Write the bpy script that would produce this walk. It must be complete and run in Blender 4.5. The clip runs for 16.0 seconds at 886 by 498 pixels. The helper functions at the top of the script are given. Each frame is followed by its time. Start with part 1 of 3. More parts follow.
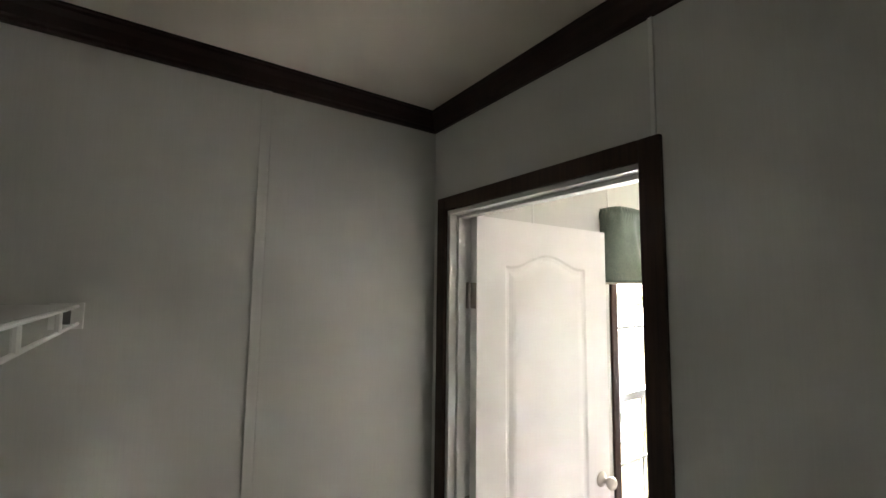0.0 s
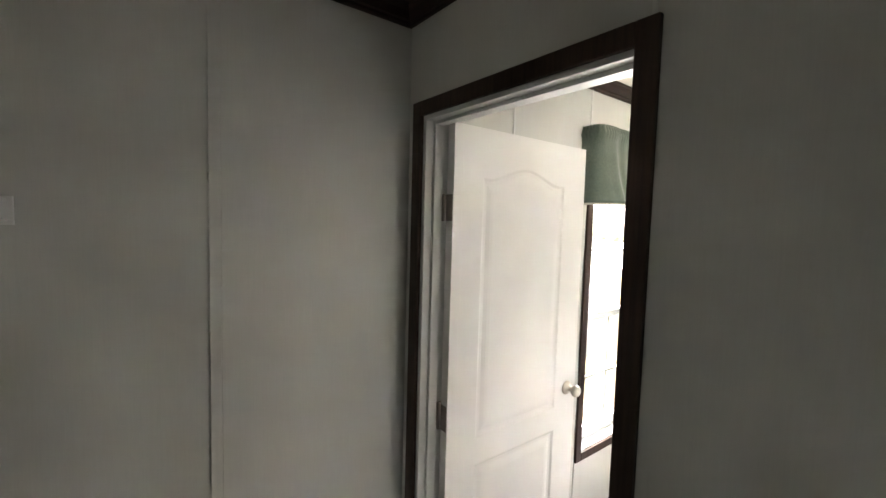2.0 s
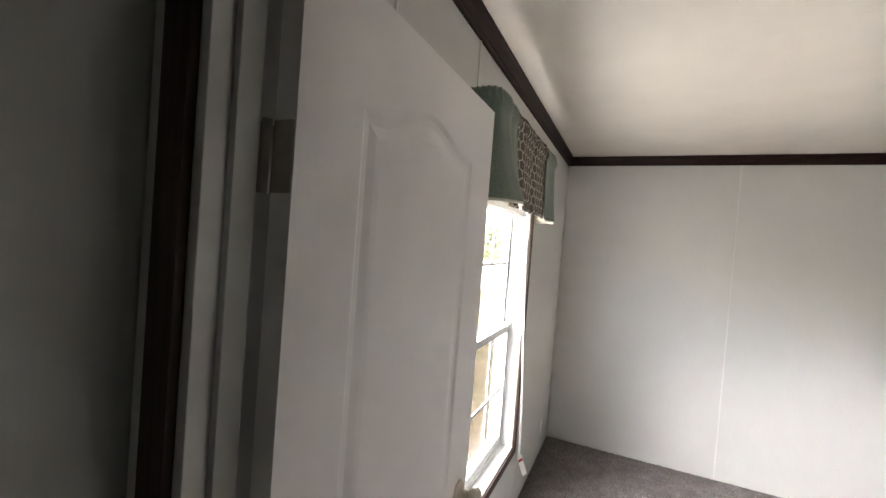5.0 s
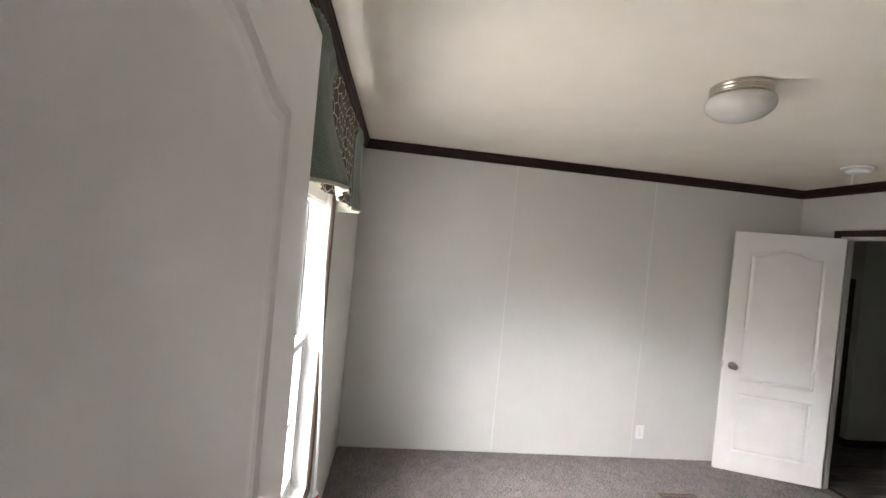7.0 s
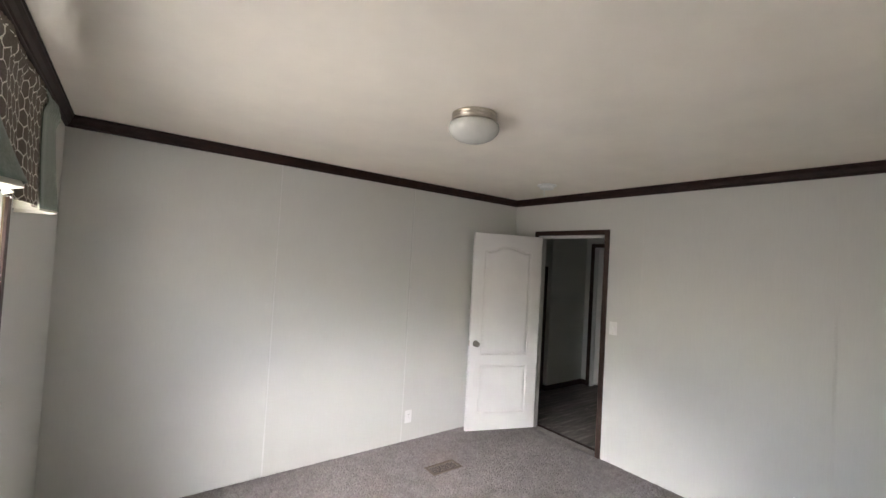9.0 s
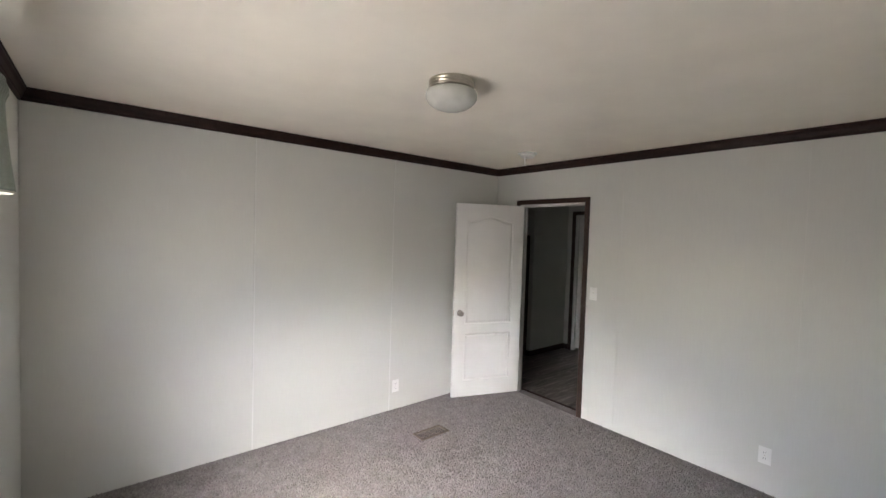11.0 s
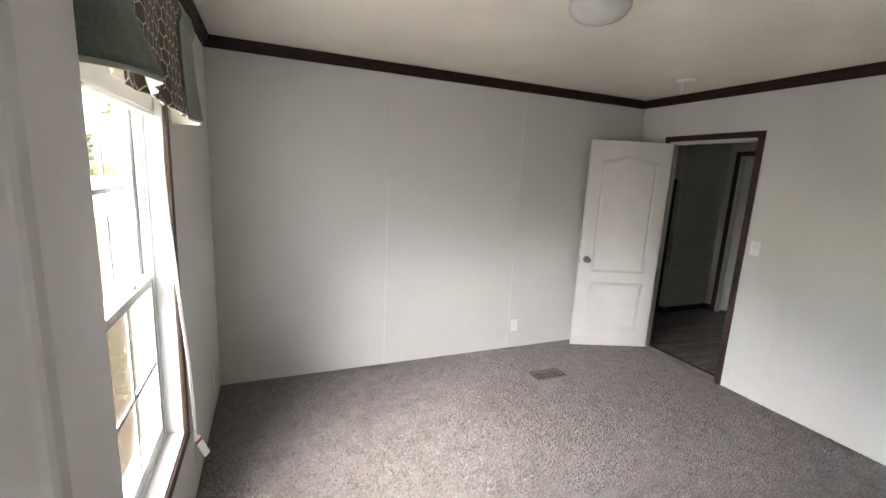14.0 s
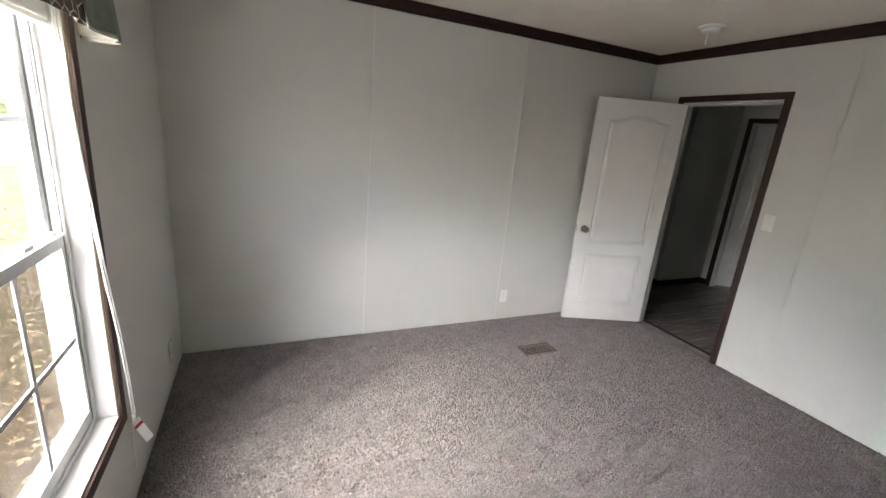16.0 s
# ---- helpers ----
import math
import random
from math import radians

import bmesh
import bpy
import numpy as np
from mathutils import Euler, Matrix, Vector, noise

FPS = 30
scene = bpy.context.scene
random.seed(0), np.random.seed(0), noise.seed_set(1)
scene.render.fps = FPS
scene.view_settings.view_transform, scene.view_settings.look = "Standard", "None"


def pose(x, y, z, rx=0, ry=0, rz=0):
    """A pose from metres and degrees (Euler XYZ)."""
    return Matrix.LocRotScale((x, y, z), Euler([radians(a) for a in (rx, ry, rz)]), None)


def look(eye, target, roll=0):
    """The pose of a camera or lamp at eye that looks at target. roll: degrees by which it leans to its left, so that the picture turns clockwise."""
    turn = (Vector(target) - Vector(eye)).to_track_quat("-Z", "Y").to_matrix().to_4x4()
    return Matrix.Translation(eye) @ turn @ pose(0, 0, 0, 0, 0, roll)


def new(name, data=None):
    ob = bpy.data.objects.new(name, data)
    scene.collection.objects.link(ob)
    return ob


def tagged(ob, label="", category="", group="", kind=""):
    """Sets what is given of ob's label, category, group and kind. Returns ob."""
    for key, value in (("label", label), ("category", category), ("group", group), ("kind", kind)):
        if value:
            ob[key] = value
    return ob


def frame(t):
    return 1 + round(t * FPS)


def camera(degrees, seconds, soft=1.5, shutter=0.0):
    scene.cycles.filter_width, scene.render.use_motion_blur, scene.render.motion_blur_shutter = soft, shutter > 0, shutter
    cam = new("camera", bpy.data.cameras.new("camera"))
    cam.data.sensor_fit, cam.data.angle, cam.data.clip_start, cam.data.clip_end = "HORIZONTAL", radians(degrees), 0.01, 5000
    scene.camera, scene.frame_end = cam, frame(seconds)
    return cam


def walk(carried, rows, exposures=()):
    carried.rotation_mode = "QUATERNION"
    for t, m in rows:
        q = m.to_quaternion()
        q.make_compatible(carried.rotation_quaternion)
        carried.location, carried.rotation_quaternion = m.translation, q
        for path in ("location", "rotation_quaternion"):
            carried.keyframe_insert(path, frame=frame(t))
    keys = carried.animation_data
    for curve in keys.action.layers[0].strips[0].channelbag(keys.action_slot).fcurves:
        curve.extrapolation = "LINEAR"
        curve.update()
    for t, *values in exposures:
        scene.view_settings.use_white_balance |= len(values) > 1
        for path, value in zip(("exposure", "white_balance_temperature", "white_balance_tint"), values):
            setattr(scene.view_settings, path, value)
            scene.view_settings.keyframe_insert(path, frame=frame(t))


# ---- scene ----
cam = camera(93.8, 16.0)
PATH = [
    (0, (1.302, -4.243, 1.764), (-0.345, -3.123, 1.946), 0.7),
    (0.5, (1.295, -4.241, 1.757), (-0.302, -3.044, 1.884), 0.5),
    (1, (1.293, -4.239, 1.748), (-0.283, -3.009, 1.796), 0.6),
    (1.5, (1.277, -4.223, 1.721), (-0.301, -2.995, 1.676), 0.9),
    (2, (1.255, -4.201, 1.689), (-0.326, -2.984, 1.555), 1.6),
    (2.5, (1.178, -4.127, 1.669), (-0.398, -2.916, 1.444), 2.4),
    (3, (1.047, -4.013, 1.654), (-0.533, -2.799, 1.479), 3.5),
    (3.5, (0.885, -3.937, 1.648), (-0.569, -2.571, 1.503), 4.3),
    (3.7, (0.813, -3.913, 1.631), (-0.551, -2.454, 1.524), 4.6),
    (5.8, (0.408, -3.515, 1.668), (0.052, -1.546, 1.59), 4.5),
    (6, (0.36, -3.459, 1.672), (0.161, -1.47, 1.589), 4.7),
    (6.5, (0.316, -3.378, 1.672), (0.404, -1.382, 1.6), 5.3),
    (7, (0.329, -3.321, 1.685), (0.548, -1.333, 1.657), 5.4),
    (7.5, (0.337, -3.291, 1.693), (0.774, -1.339, 1.72), 5.0),
    (8, (0.331, -3.288, 1.703), (1.105, -1.445, 1.773), 4.5),
    (8.5, (0.344, -3.29, 1.703), (1.346, -1.561, 1.774), 4.1),
    (9, (0.353, -3.298, 1.705), (1.554, -1.7, 1.764), 3.3),
    (9.2, (0.352, -3.3, 1.704), (1.615, -1.749, 1.756), 2.9),
    (11.3, (0.37, -3.302, 1.708), (1.613, -1.739, 1.604), 1.3),
    (11.5, (0.358, -3.289, 1.709), (1.55, -1.687, 1.594), 1.3),
    (12, (0.371, -3.306, 1.709), (1.35, -1.566, 1.587), 1.7),
    (12.5, (0.36, -3.294, 1.708), (1.196, -1.483, 1.555), 2.3),
    (13, (0.355, -3.291, 1.685), (1.127, -1.457, 1.48), 2.7),
    (13.5, (0.361, -3.272, 1.676), (1.125, -1.449, 1.375), 2.8),
    (14, (0.38, -3.252, 1.653), (1.143, -1.439, 1.289), 2.9),
    (14.5, (0.37, -3.223, 1.646), (1.146, -1.428, 1.228), 3.1),
    (15, (0.445, -3.209, 1.66), (1.184, -1.399, 1.238), 3.4),
    (15.5, (0.499, -3.13, 1.625), (1.184, -1.318, 1.129), 3.8),
    (16, (0.524, -2.998, 1.604), (1.322, -1.243, 1.072), 5.1),
]
walk(cam, [(t, look(eye, target, roll)) for t, eye, target, roll in PATH],
     [(0.0, 6.95, 6600, 12), (2.0, 6.85, 6600, 12), (3.0, 6.68, 6600, 12), (3.6, 6.3, 6550, 13), (4.4, 5.5, 6500, 16), (5.8, 5.1, 6500, 17), (9.0, 4.99, 6500, 17), (12.5, 4.95, 6500, 16), (15.0, 4.79, 6500, 16), (16.0, 4.62, 6500, 16)])

# ---- world, sun, exposure ----
SUN_EL, SUN_AZ = radians(50), radians(247)
world = bpy.data.worlds.new("world")
scene.world = world
world.use_nodes = True
wn = world.node_tree.nodes
sky = wn.new("ShaderNodeTexSky")
sky.sky_type, sky.sun_disc = "NISHITA", False
sky.sun_elevation, sky.sun_rotation = SUN_EL, SUN_AZ
sky.air_density, sky.dust_density, sky.ozone_density = 1.0, 3.0, 1.0
world.node_tree.links.new(sky.outputs[0], wn["Background"].inputs[0])
wn["Background"].inputs[1].default_value = 0.10
sun = new("sun", bpy.data.lights.new("sun", "SUN"))
sun.data.energy, sun.data.angle, sun.data.color = 1.95, radians(78), (1.0, 0.98, 0.95)
sun_from = Vector((math.sin(SUN_AZ) * math.cos(SUN_EL), math.cos(SUN_AZ) * math.cos(SUN_EL), math.sin(SUN_EL)))
sun.matrix_world = look(sun_from * 20, (0, 0, 0))
# the overcast sky's light, entering through the window's opening
daylight = new("window_daylight", bpy.data.lights.new("window_daylight", "AREA"))
daylight.data.shape, daylight.data.size, daylight.data.size_y = "RECTANGLE", 0.90, 1.33
daylight.data.energy, daylight.data.color = 0.40, (1.0, 0.975, 0.93)
daylight.matrix_world = look((-0.006, -1.78, 1.135), (1.0, -1.78, 1.135))


# ---- materials ----
def mat(name, rough=0.6, metal=0.0):
    m = bpy.data.materials.new(name)
    m.use_nodes = True
    b = m.node_tree.nodes["Principled BSDF"]
    b.inputs["Roughness"].default_value, b.inputs["Metallic"].default_value = rough, metal
    return m, m.node_tree.nodes, m.node_tree.links, b


def coords(n, l, scale=(1, 1, 1)):
    tc, mp = n.new("ShaderNodeTexCoord"), n.new("ShaderNodeMapping")
    mp.inputs["Scale"].default_value = scale
    l.new(tc.outputs["Object"], mp.inputs[0])
    return mp.outputs[0]


def noise_tex(n, l, scale, detail=3.0, stretch=(1, 1, 1), rough=0.55):
    t = n.new("ShaderNodeTexNoise")
    t.inputs["Scale"].default_value, t.inputs["Detail"].default_value, t.inputs["Roughness"].default_value = scale, detail, rough
    l.new(coords(n, l, stretch), t.inputs["Vector"])
    return t.outputs["Fac"]


def ramp(n, l, fac, stops):
    r = n.new("ShaderNodeValToRGB")
    e = r.color_ramp.elements
    while len(e) < len(stops):
        e.new(0.5)
    for k, (p, c) in zip(e, stops):
        k.position, k.color = p, (*c, 1)
    l.new(fac, r.inputs[0])
    return r.outputs[0]


def mix(n, l, fac, a, b, mode="MIX"):
    x = n.new("ShaderNodeMix")
    x.data_type, x.blend_type = "RGBA", mode
    for sock, v in ((x.inputs[0], fac), (x.inputs[6], a), (x.inputs[7], b)):
        if isinstance(v, (int, float)):
            sock.default_value = v
        elif isinstance(v, tuple):
            sock.default_value = (*v, 1)
        else:
            l.new(v, sock)
    return x.outputs[2]


def bump(n, l, b, height, strength=0.3, dist=0.002):
    bp = n.new("ShaderNodeBump")
    bp.inputs["Strength"].default_value, bp.inputs["Distance"].default_value = strength, dist
    l.new(height, bp.inputs["Height"])
    l.new(bp.outputs[0], b.inputs["Normal"])


def vinyl_wall(name, tone):
    m, n, l, b = mat(name, 0.55)
    fibre = noise_tex(n, l, 1.0, 4.0, (260, 260, 9))
    blotch = noise_tex(n, l, 1.3, 3.0)
    lo, hi = tuple(v * 0.965 for v in tone), tuple(v * 1.025 for v in tone)
    c = ramp(n, l, fibre, [(0.3, lo), (0.7, hi)])
    c = mix(n, l, 0.25, c, ramp(n, l, blotch, [(0.35, lo), (0.65, hi)]))
    l.new(c, b.inputs["Base Color"])
    bump(n, l, b, fibre, 0.18, 0.0007)
    return m


def painted(name, tone, rough=0.4, grain=60.0, stretch=(1, 1, 1), strength=0.15):
    m, n, l, b = mat(name, rough)
    big, fine = noise_tex(n, l, 2.5, 4.0), noise_tex(n, l, grain, 3.0, stretch)
    c = ramp(n, l, big, [(0.3, tuple(v * 0.95 for v in tone)), (0.7, tuple(min(1, v * 1.03) for v in tone))])
    l.new(c, b.inputs["Base Color"])
    bump(n, l, b, fine, strength, 0.0008)
    return m


def dark_wood(name, a, c, stretch, rough=0.42):
    m, n, l, b = mat(name, rough)
    grain, broad = noise_tex(n, l, 1.0, 5.0, stretch), noise_tex(n, l, 3.0, 2.0)
    col = ramp(n, l, grain, [(0.3, a), (0.7, c)])
    col = mix(n, l, 0.3, col, ramp(n, l, broad, [(0.3, a), (0.7, c)]))
    l.new(col, b.inputs["Base Color"])
    bump(n, l, b, grain, 0.3, 0.0006)
    b.inputs["Specular IOR Level"].default_value = 0.3
    return m


def metal(name, tone, rough):
    m, n, l, b = mat(name, rough, 1.0)
    l.new(ramp(n, l, noise_tex(n, l, 40, 3), [(0.3, tuple(v * 0.85 for v in tone)), (0.7, tone)]), b.inputs["Base Color"])
    return m


WALL = vinyl_wall("vinyl_wall_panel", (0.672, 0.675, 0.642))
BATTEN = painted("batten_strip", (0.765, 0.77, 0.745), 0.5)
CEIL = painted("ceiling_paint", (0.89, 0.84, 0.745), 0.7, 120.0, strength=0.25)
WHITE = painted("white_door_paint", (0.86, 0.85, 0.83), 0.38, 1.0, (300, 300, 14), 0.25)
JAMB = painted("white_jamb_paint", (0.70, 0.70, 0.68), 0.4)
VINYL = painted("white_window_vinyl", (0.68, 0.70, 0.68), 0.35)
# weather strip grey, also the painted shade inside the shelf bracket
PILE_SHADE = painted("grey_pile_and_hollow_shade", (0.22, 0.22, 0.22), 0.9)
PLASTIC = painted("white_plastic", (0.87, 0.87, 0.85), 0.35)
TRIM = dark_wood("dark_trim", (0.012, 0.0046, 0.0032), (0.038, 0.0145, 0.010), (14, 14, 40), 0.5)
TRIM_V = dark_wood("dark_casing", (0.022, 0.011, 0.008), (0.066, 0.036, 0.026), (90, 90, 4), 0.5)
MDF = painted("raw_fibreboard_edge", (0.17, 0.125, 0.065), 0.7)
NICKEL = metal("brushed_nickel", (0.62, 0.57, 0.50), 0.28)
KNOB = metal("aged_nickel", (0.33, 0.30, 0.27), 0.3)
HINGE = metal("satin_hinge", (0.34, 0.31, 0.28), 0.4)
DARK = painted("dark_cavity", (0.02, 0.02, 0.02), 0.8)
VENT = painted("brown_register", (0.125, 0.092, 0.074), 0.5)
RED = painted("red_print", (0.45, 0.04, 0.05), 0.5)
LINING = painted("cream_lining", (0.72, 0.70, 0.60), 0.8, 400.0)
EXT = painted("exterior_siding", (0.55, 0.55, 0.52), 0.6)


def glass_shade():
    m, n, l, b = mat("frosted_glass", 0.25)
    l.new(ramp(n, l, noise_tex(n, l, 12, 2), [(0.3, (0.60, 0.61, 0.57)), (0.7, (0.68, 0.68, 0.64))]), b.inputs["Base Color"])
    b.inputs["Subsurface Weight"].default_value = 0.3
    b.inputs["Subsurface Radius"].default_value = (0.03, 0.03, 0.03)
    return m


OPAL = glass_shade()


def pane_glass():
    m, n, l, b = mat("window_glass", 0.02)
    b.inputs["Base Color"].default_value = (0.95, 0.97, 0.96, 1)
    b.inputs["Transmission Weight"].default_value = 1.0
    b.inputs["IOR"].default_value = 1.05
    return m


GLASS = pane_glass()


def screen_mesh():
    m, n, l, b = mat("insect_screen", 0.7)
    b.inputs["Base Color"].default_value = (0.06, 0.06, 0.06, 1)
    b.inputs["Alpha"].default_value = 0.45
    return m


SCREEN = screen_mesh()


def fabric(name, a, c):
    m, n, l, b = mat(name, 0.85)
    weave, fold = noise_tex(n, l, 240, 3), noise_tex(n, l, 9, 4)
    col = mix(n, l, 0.4, ramp(n, l, weave, [(0.35, a), (0.65, c)]), ramp(n, l, fold, [(0.3, a), (0.7, c)]))
    l.new(col, b.inputs["Base Color"])
    b.inputs["Sheen Weight"].default_value = 0.3
    bump(n, l, b, weave, 0.35, 0.0008)
    return m


SAGE = fabric("sage_green_fabric", (0.098, 0.136, 0.107), (0.215, 0.262, 0.215))


def lattice_fabric():
    """Brown cloth printed with a pale elongated hexagon net."""
    m, n, l, b = mat("lattice_fabric", 0.85)
    weave = noise_tex(n, l, 380, 2)
    tc = n.new("ShaderNodeTexCoord")
    sep = n.new("ShaderNodeSeparateXYZ")
    l.new(tc.outputs["Object"], sep.inputs[0])

    def op(kind, a, c=0.0):
        x = n.new("ShaderNodeMath")
        x.operation = kind
        for sock, v in ((x.inputs[0], a), (x.inputs[1], c)):
            if isinstance(v, (int, float)):
                sock.default_value = v
            else:
                l.new(v, sock)
        return x.outputs[0]

    wob = op("MULTIPLY", op("SUBTRACT", noise_tex(n, l, 26, 2), 0.5), 0.34)
    u = op("ADD", op("DIVIDE", sep.outputs["Y"], 0.048), op("ADD", wob, 100.0))
    v = op("ADD", op("DIVIDE", sep.outputs["Z"], 0.044), op("ADD", wob, 100.0 * 1.7320508))

    def cell(off):
        gx = op("ABSOLUTE", op("SUBTRACT", op("MODULO", op("ADD", u, off), 1.0), 0.5))
        gy = op("ABSOLUTE", op("SUBTRACT", op("MODULO", op("ADD", v, off * 1.7320508), 1.7320508), 0.8660254))
        return op("MAXIMUM", gx, op("ADD", op("MULTIPLY", gx, 0.5), op("MULTIPLY", gy, 0.8660254)))

    edge = op("MINIMUM", cell(0.0), cell(0.5))
    line = op("GREATER_THAN", edge, 0.463)
    ground_c = ramp(n, l, weave, [(0.35, (0.085, 0.066, 0.050)), (0.65, (0.15, 0.122, 0.096))])
    col = mix(n, l, line, ground_c, (0.72, 0.69, 0.60))
    l.new(col, b.inputs["Base Color"])
    bump(n, l, b, weave, 0.35, 0.0008)
    return m


LATTICE = lattice_fabric()


def carpet_mat():
    m, n, l, b = mat("carpet_pile", 0.95)
    geo = n.new("ShaderNodeNewGeometry")
    col = ramp(n, l, geo.outputs["Random Per Island"], [(0.0, (0.125, 0.113, 0.107)), (0.45, (0.208, 0.190, 0.181)), (1.0, (0.325, 0.302, 0.291))])
    clump = noise_tex(n, l, 75, 4, rough=0.65)
    worn = noise_tex(n, l, 10.0, 5, rough=0.65)
    col = mix(n, l, 0.45, col, ramp(n, l, clump, [(0.38, (0.105, 0.094, 0.089)), (0.62, (0.330, 0.305, 0.293))]))
    col = mix(n, l, 0.28, col, ramp(n, l, worn, [(0.36, (0.125, 0.113, 0.107)), (0.64, (0.300, 0.277, 0.266))]))
    l.new(col, b.inputs["Base Color"])
    bump(n, l, b, clump, 0.5, 0.004)
    return m


CARPET = carpet_mat()


def plank_mat():
    m, n, l, b = mat("grey_brown_plank", 0.4)
    info = n.new("ShaderNodeObjectInfo")
    grain = noise_tex(n, l, 1.0, 4, (2.2, 26, 26))
    col = ramp(n, l, grain, [(0.34, (0.030, 0.025, 0.022)), (0.52, (0.11, 0.095, 0.085)), (0.70, (0.40, 0.36, 0.32))])
    col = mix(n, l, 0.4, col, ramp(n, l, info.outputs["Random"], [(0.0, (0.040, 0.034, 0.031)), (1.0, (0.200, 0.172, 0.155))]))
    l.new(col, b.inputs["Base Color"])
    bump(n, l, b, grain, 0.2, 0.0008)
    return m


PLANK = plank_mat()


def ground_mat():
    m, n, l, b = mat("leaf_strewn_ground", 0.95)
    patch, mid, fine = noise_tex(n, l, 0.6, 6, rough=0.7), noise_tex(n, l, 7.0, 6, rough=0.7), noise_tex(n, l, 60, 5, rough=0.7)
    grass = ramp(n, l, mid, [(0.3, (0.034, 0.039, 0.012)), (0.7, (0.060, 0.066, 0.022))])
    soil = ramp(n, l, mid, [(0.3, (0.052, 0.038, 0.022)), (0.7, (0.093, 0.071, 0.044))])
    col = mix(n, l, ramp(n, l, patch, [(0.36, (0, 0, 0)), (0.52, (1, 1, 1))]), grass, soil)
    col = mix(n, l, 0.35, col, ramp(n, l, fine, [(0.35, (0.026, 0.019, 0.010)), (0.65, (0.119, 0.095, 0.058))]))
    l.new(col, b.inputs["Base Color"])
    bump(n, l, b, fine, 0.6, 0.03)
    b.inputs["Specular IOR Level"].default_value = 0.03
    return m


def island_mat(name, stops, rough=0.8):
    m, n, l, b = mat(name, rough)
    geo = n.new("ShaderNodeNewGeometry")
    l.new(ramp(n, l, geo.outputs["Random Per Island"], stops), b.inputs["Base Color"])
    b.inputs["Specular IOR Level"].default_value = 0.1
    return m


GROUND = ground_mat()
LITTER = island_mat("dry_leaves", [(0.0, (0.050, 0.031, 0.016)), (0.5, (0.13, 0.092, 0.048)), (1.0, (0.27, 0.21, 0.125))])
LEAF = island_mat("tree_leaves", [(0.0, (0.07, 0.095, 0.04)), (0.5, (0.13, 0.15, 0.065)), (1.0, (0.24, 0.23, 0.11))])
BARK = painted("bark", (0.12, 0.095, 0.075), 0.9, 30.0, (1, 1, 0.2), 0.8)
SAND = painted("pale_sand_drive", (0.42, 0.38, 0.33), 0.95, 40.0, strength=0.5)
SAND.node_tree.nodes["Principled BSDF"].inputs["Specular IOR Level"].default_value = 0.05


# ---- builders ----
def mesh_of(name, bm, material):
    bmesh.ops.recalc_face_normals(bm, faces=bm.faces)
    me = bpy.data.meshes.new(name)
    bm.to_mesh(me)
    bm.free()
    for one in material if isinstance(material, (list, tuple)) else [material]:
        me.materials.append(one)
    return me


def part(name, bm, material, parent=None, label="", smooth=False):
    ob = new(name, mesh_of(name, bm, material))
    if smooth:
        for p in ob.data.polygons:
            p.use_smooth = True
    ob.parent = parent
    if label:
        ob["label"] = label
    return ob


def thing(name, label, category, at=(0, 0, 0), turn=0, group="", kind=""):
    ob = new(name)
    ob.empty_display_size = 0.05
    ob.matrix_world = pose(*at, 0, 0, turn)
    return tagged(ob, label, category, group, kind)


def box(bm, x0, x1, y0, y1, z0, z1, bevel=0.0):
    made = bmesh.ops.create_cube(bm, size=1.0, matrix=Matrix.Translation(((x0 + x1) / 2, (y0 + y1) / 2, (z0 + z1) / 2)) @ Matrix.Diagonal((abs(x1 - x0), abs(y1 - y0), abs(z1 - z0), 1)))
    if bevel:
        edges = list({e for v in made["verts"] for e in v.link_edges})
        bmesh.ops.bevel(bm, geom=edges, offset=bevel, segments=2, profile=0.6, affect="EDGES")
    return bm


def boxed(*a, bevel=0.0):
    return box(bmesh.new(), *a, bevel=bevel)


def lathe(profile, segs=40, axis="z", at=(0, 0, 0)):
    """A turned shape from (radius, height) pairs."""
    bm = bmesh.new()
    rings = []
    for r, h in profile:
        ring = []
        for k in range(segs):
            a = 2 * math.pi * k / segs
            p = (r * math.cos(a), r * math.sin(a), h)
            if axis == "x":
                p = (h, p[0], p[1])
            elif axis == "y":
                p = (p[0], h, p[1])
            ring.append(bm.verts.new(Vector(p) + Vector(at)))
        rings.append(ring)
    for a, c in zip(rings, rings[1:]):
        for k in range(segs):
            bm.faces.new((a[k], a[(k + 1) % segs], c[(k + 1) % segs], c[k]))
    for ring in (rings[0], rings[-1]):
        bm.faces.new(ring)
    return bm


def tube(points, r, segs=8):
    bm = bmesh.new()
    rings = []
    pts = [Vector(p) for p in points]
    for i, p in enumerate(pts):
        d = (pts[min(i + 1, len(pts) - 1)] - pts[max(i - 1, 0)]).normalized()
        side = d.cross(Vector((0.31, 0.57, 0.77))).normalized()
        up = d.cross(side)
        rr = r[i] if isinstance(r, (list, tuple)) else r
        rings.append([bm.verts.new(p + (side * math.cos(a) + up * math.sin(a)) * rr) for a in (2 * math.pi * k / segs for k in range(segs))])
    for a, c in zip(rings, rings[1:]):
        for k in range(segs):
            bm.faces.new((a[k], a[(k + 1) % segs], c[(k + 1) % segs], c[k]))
    bm.faces.new(rings[0])
    bm.faces.new(rings[-1])
    return bm


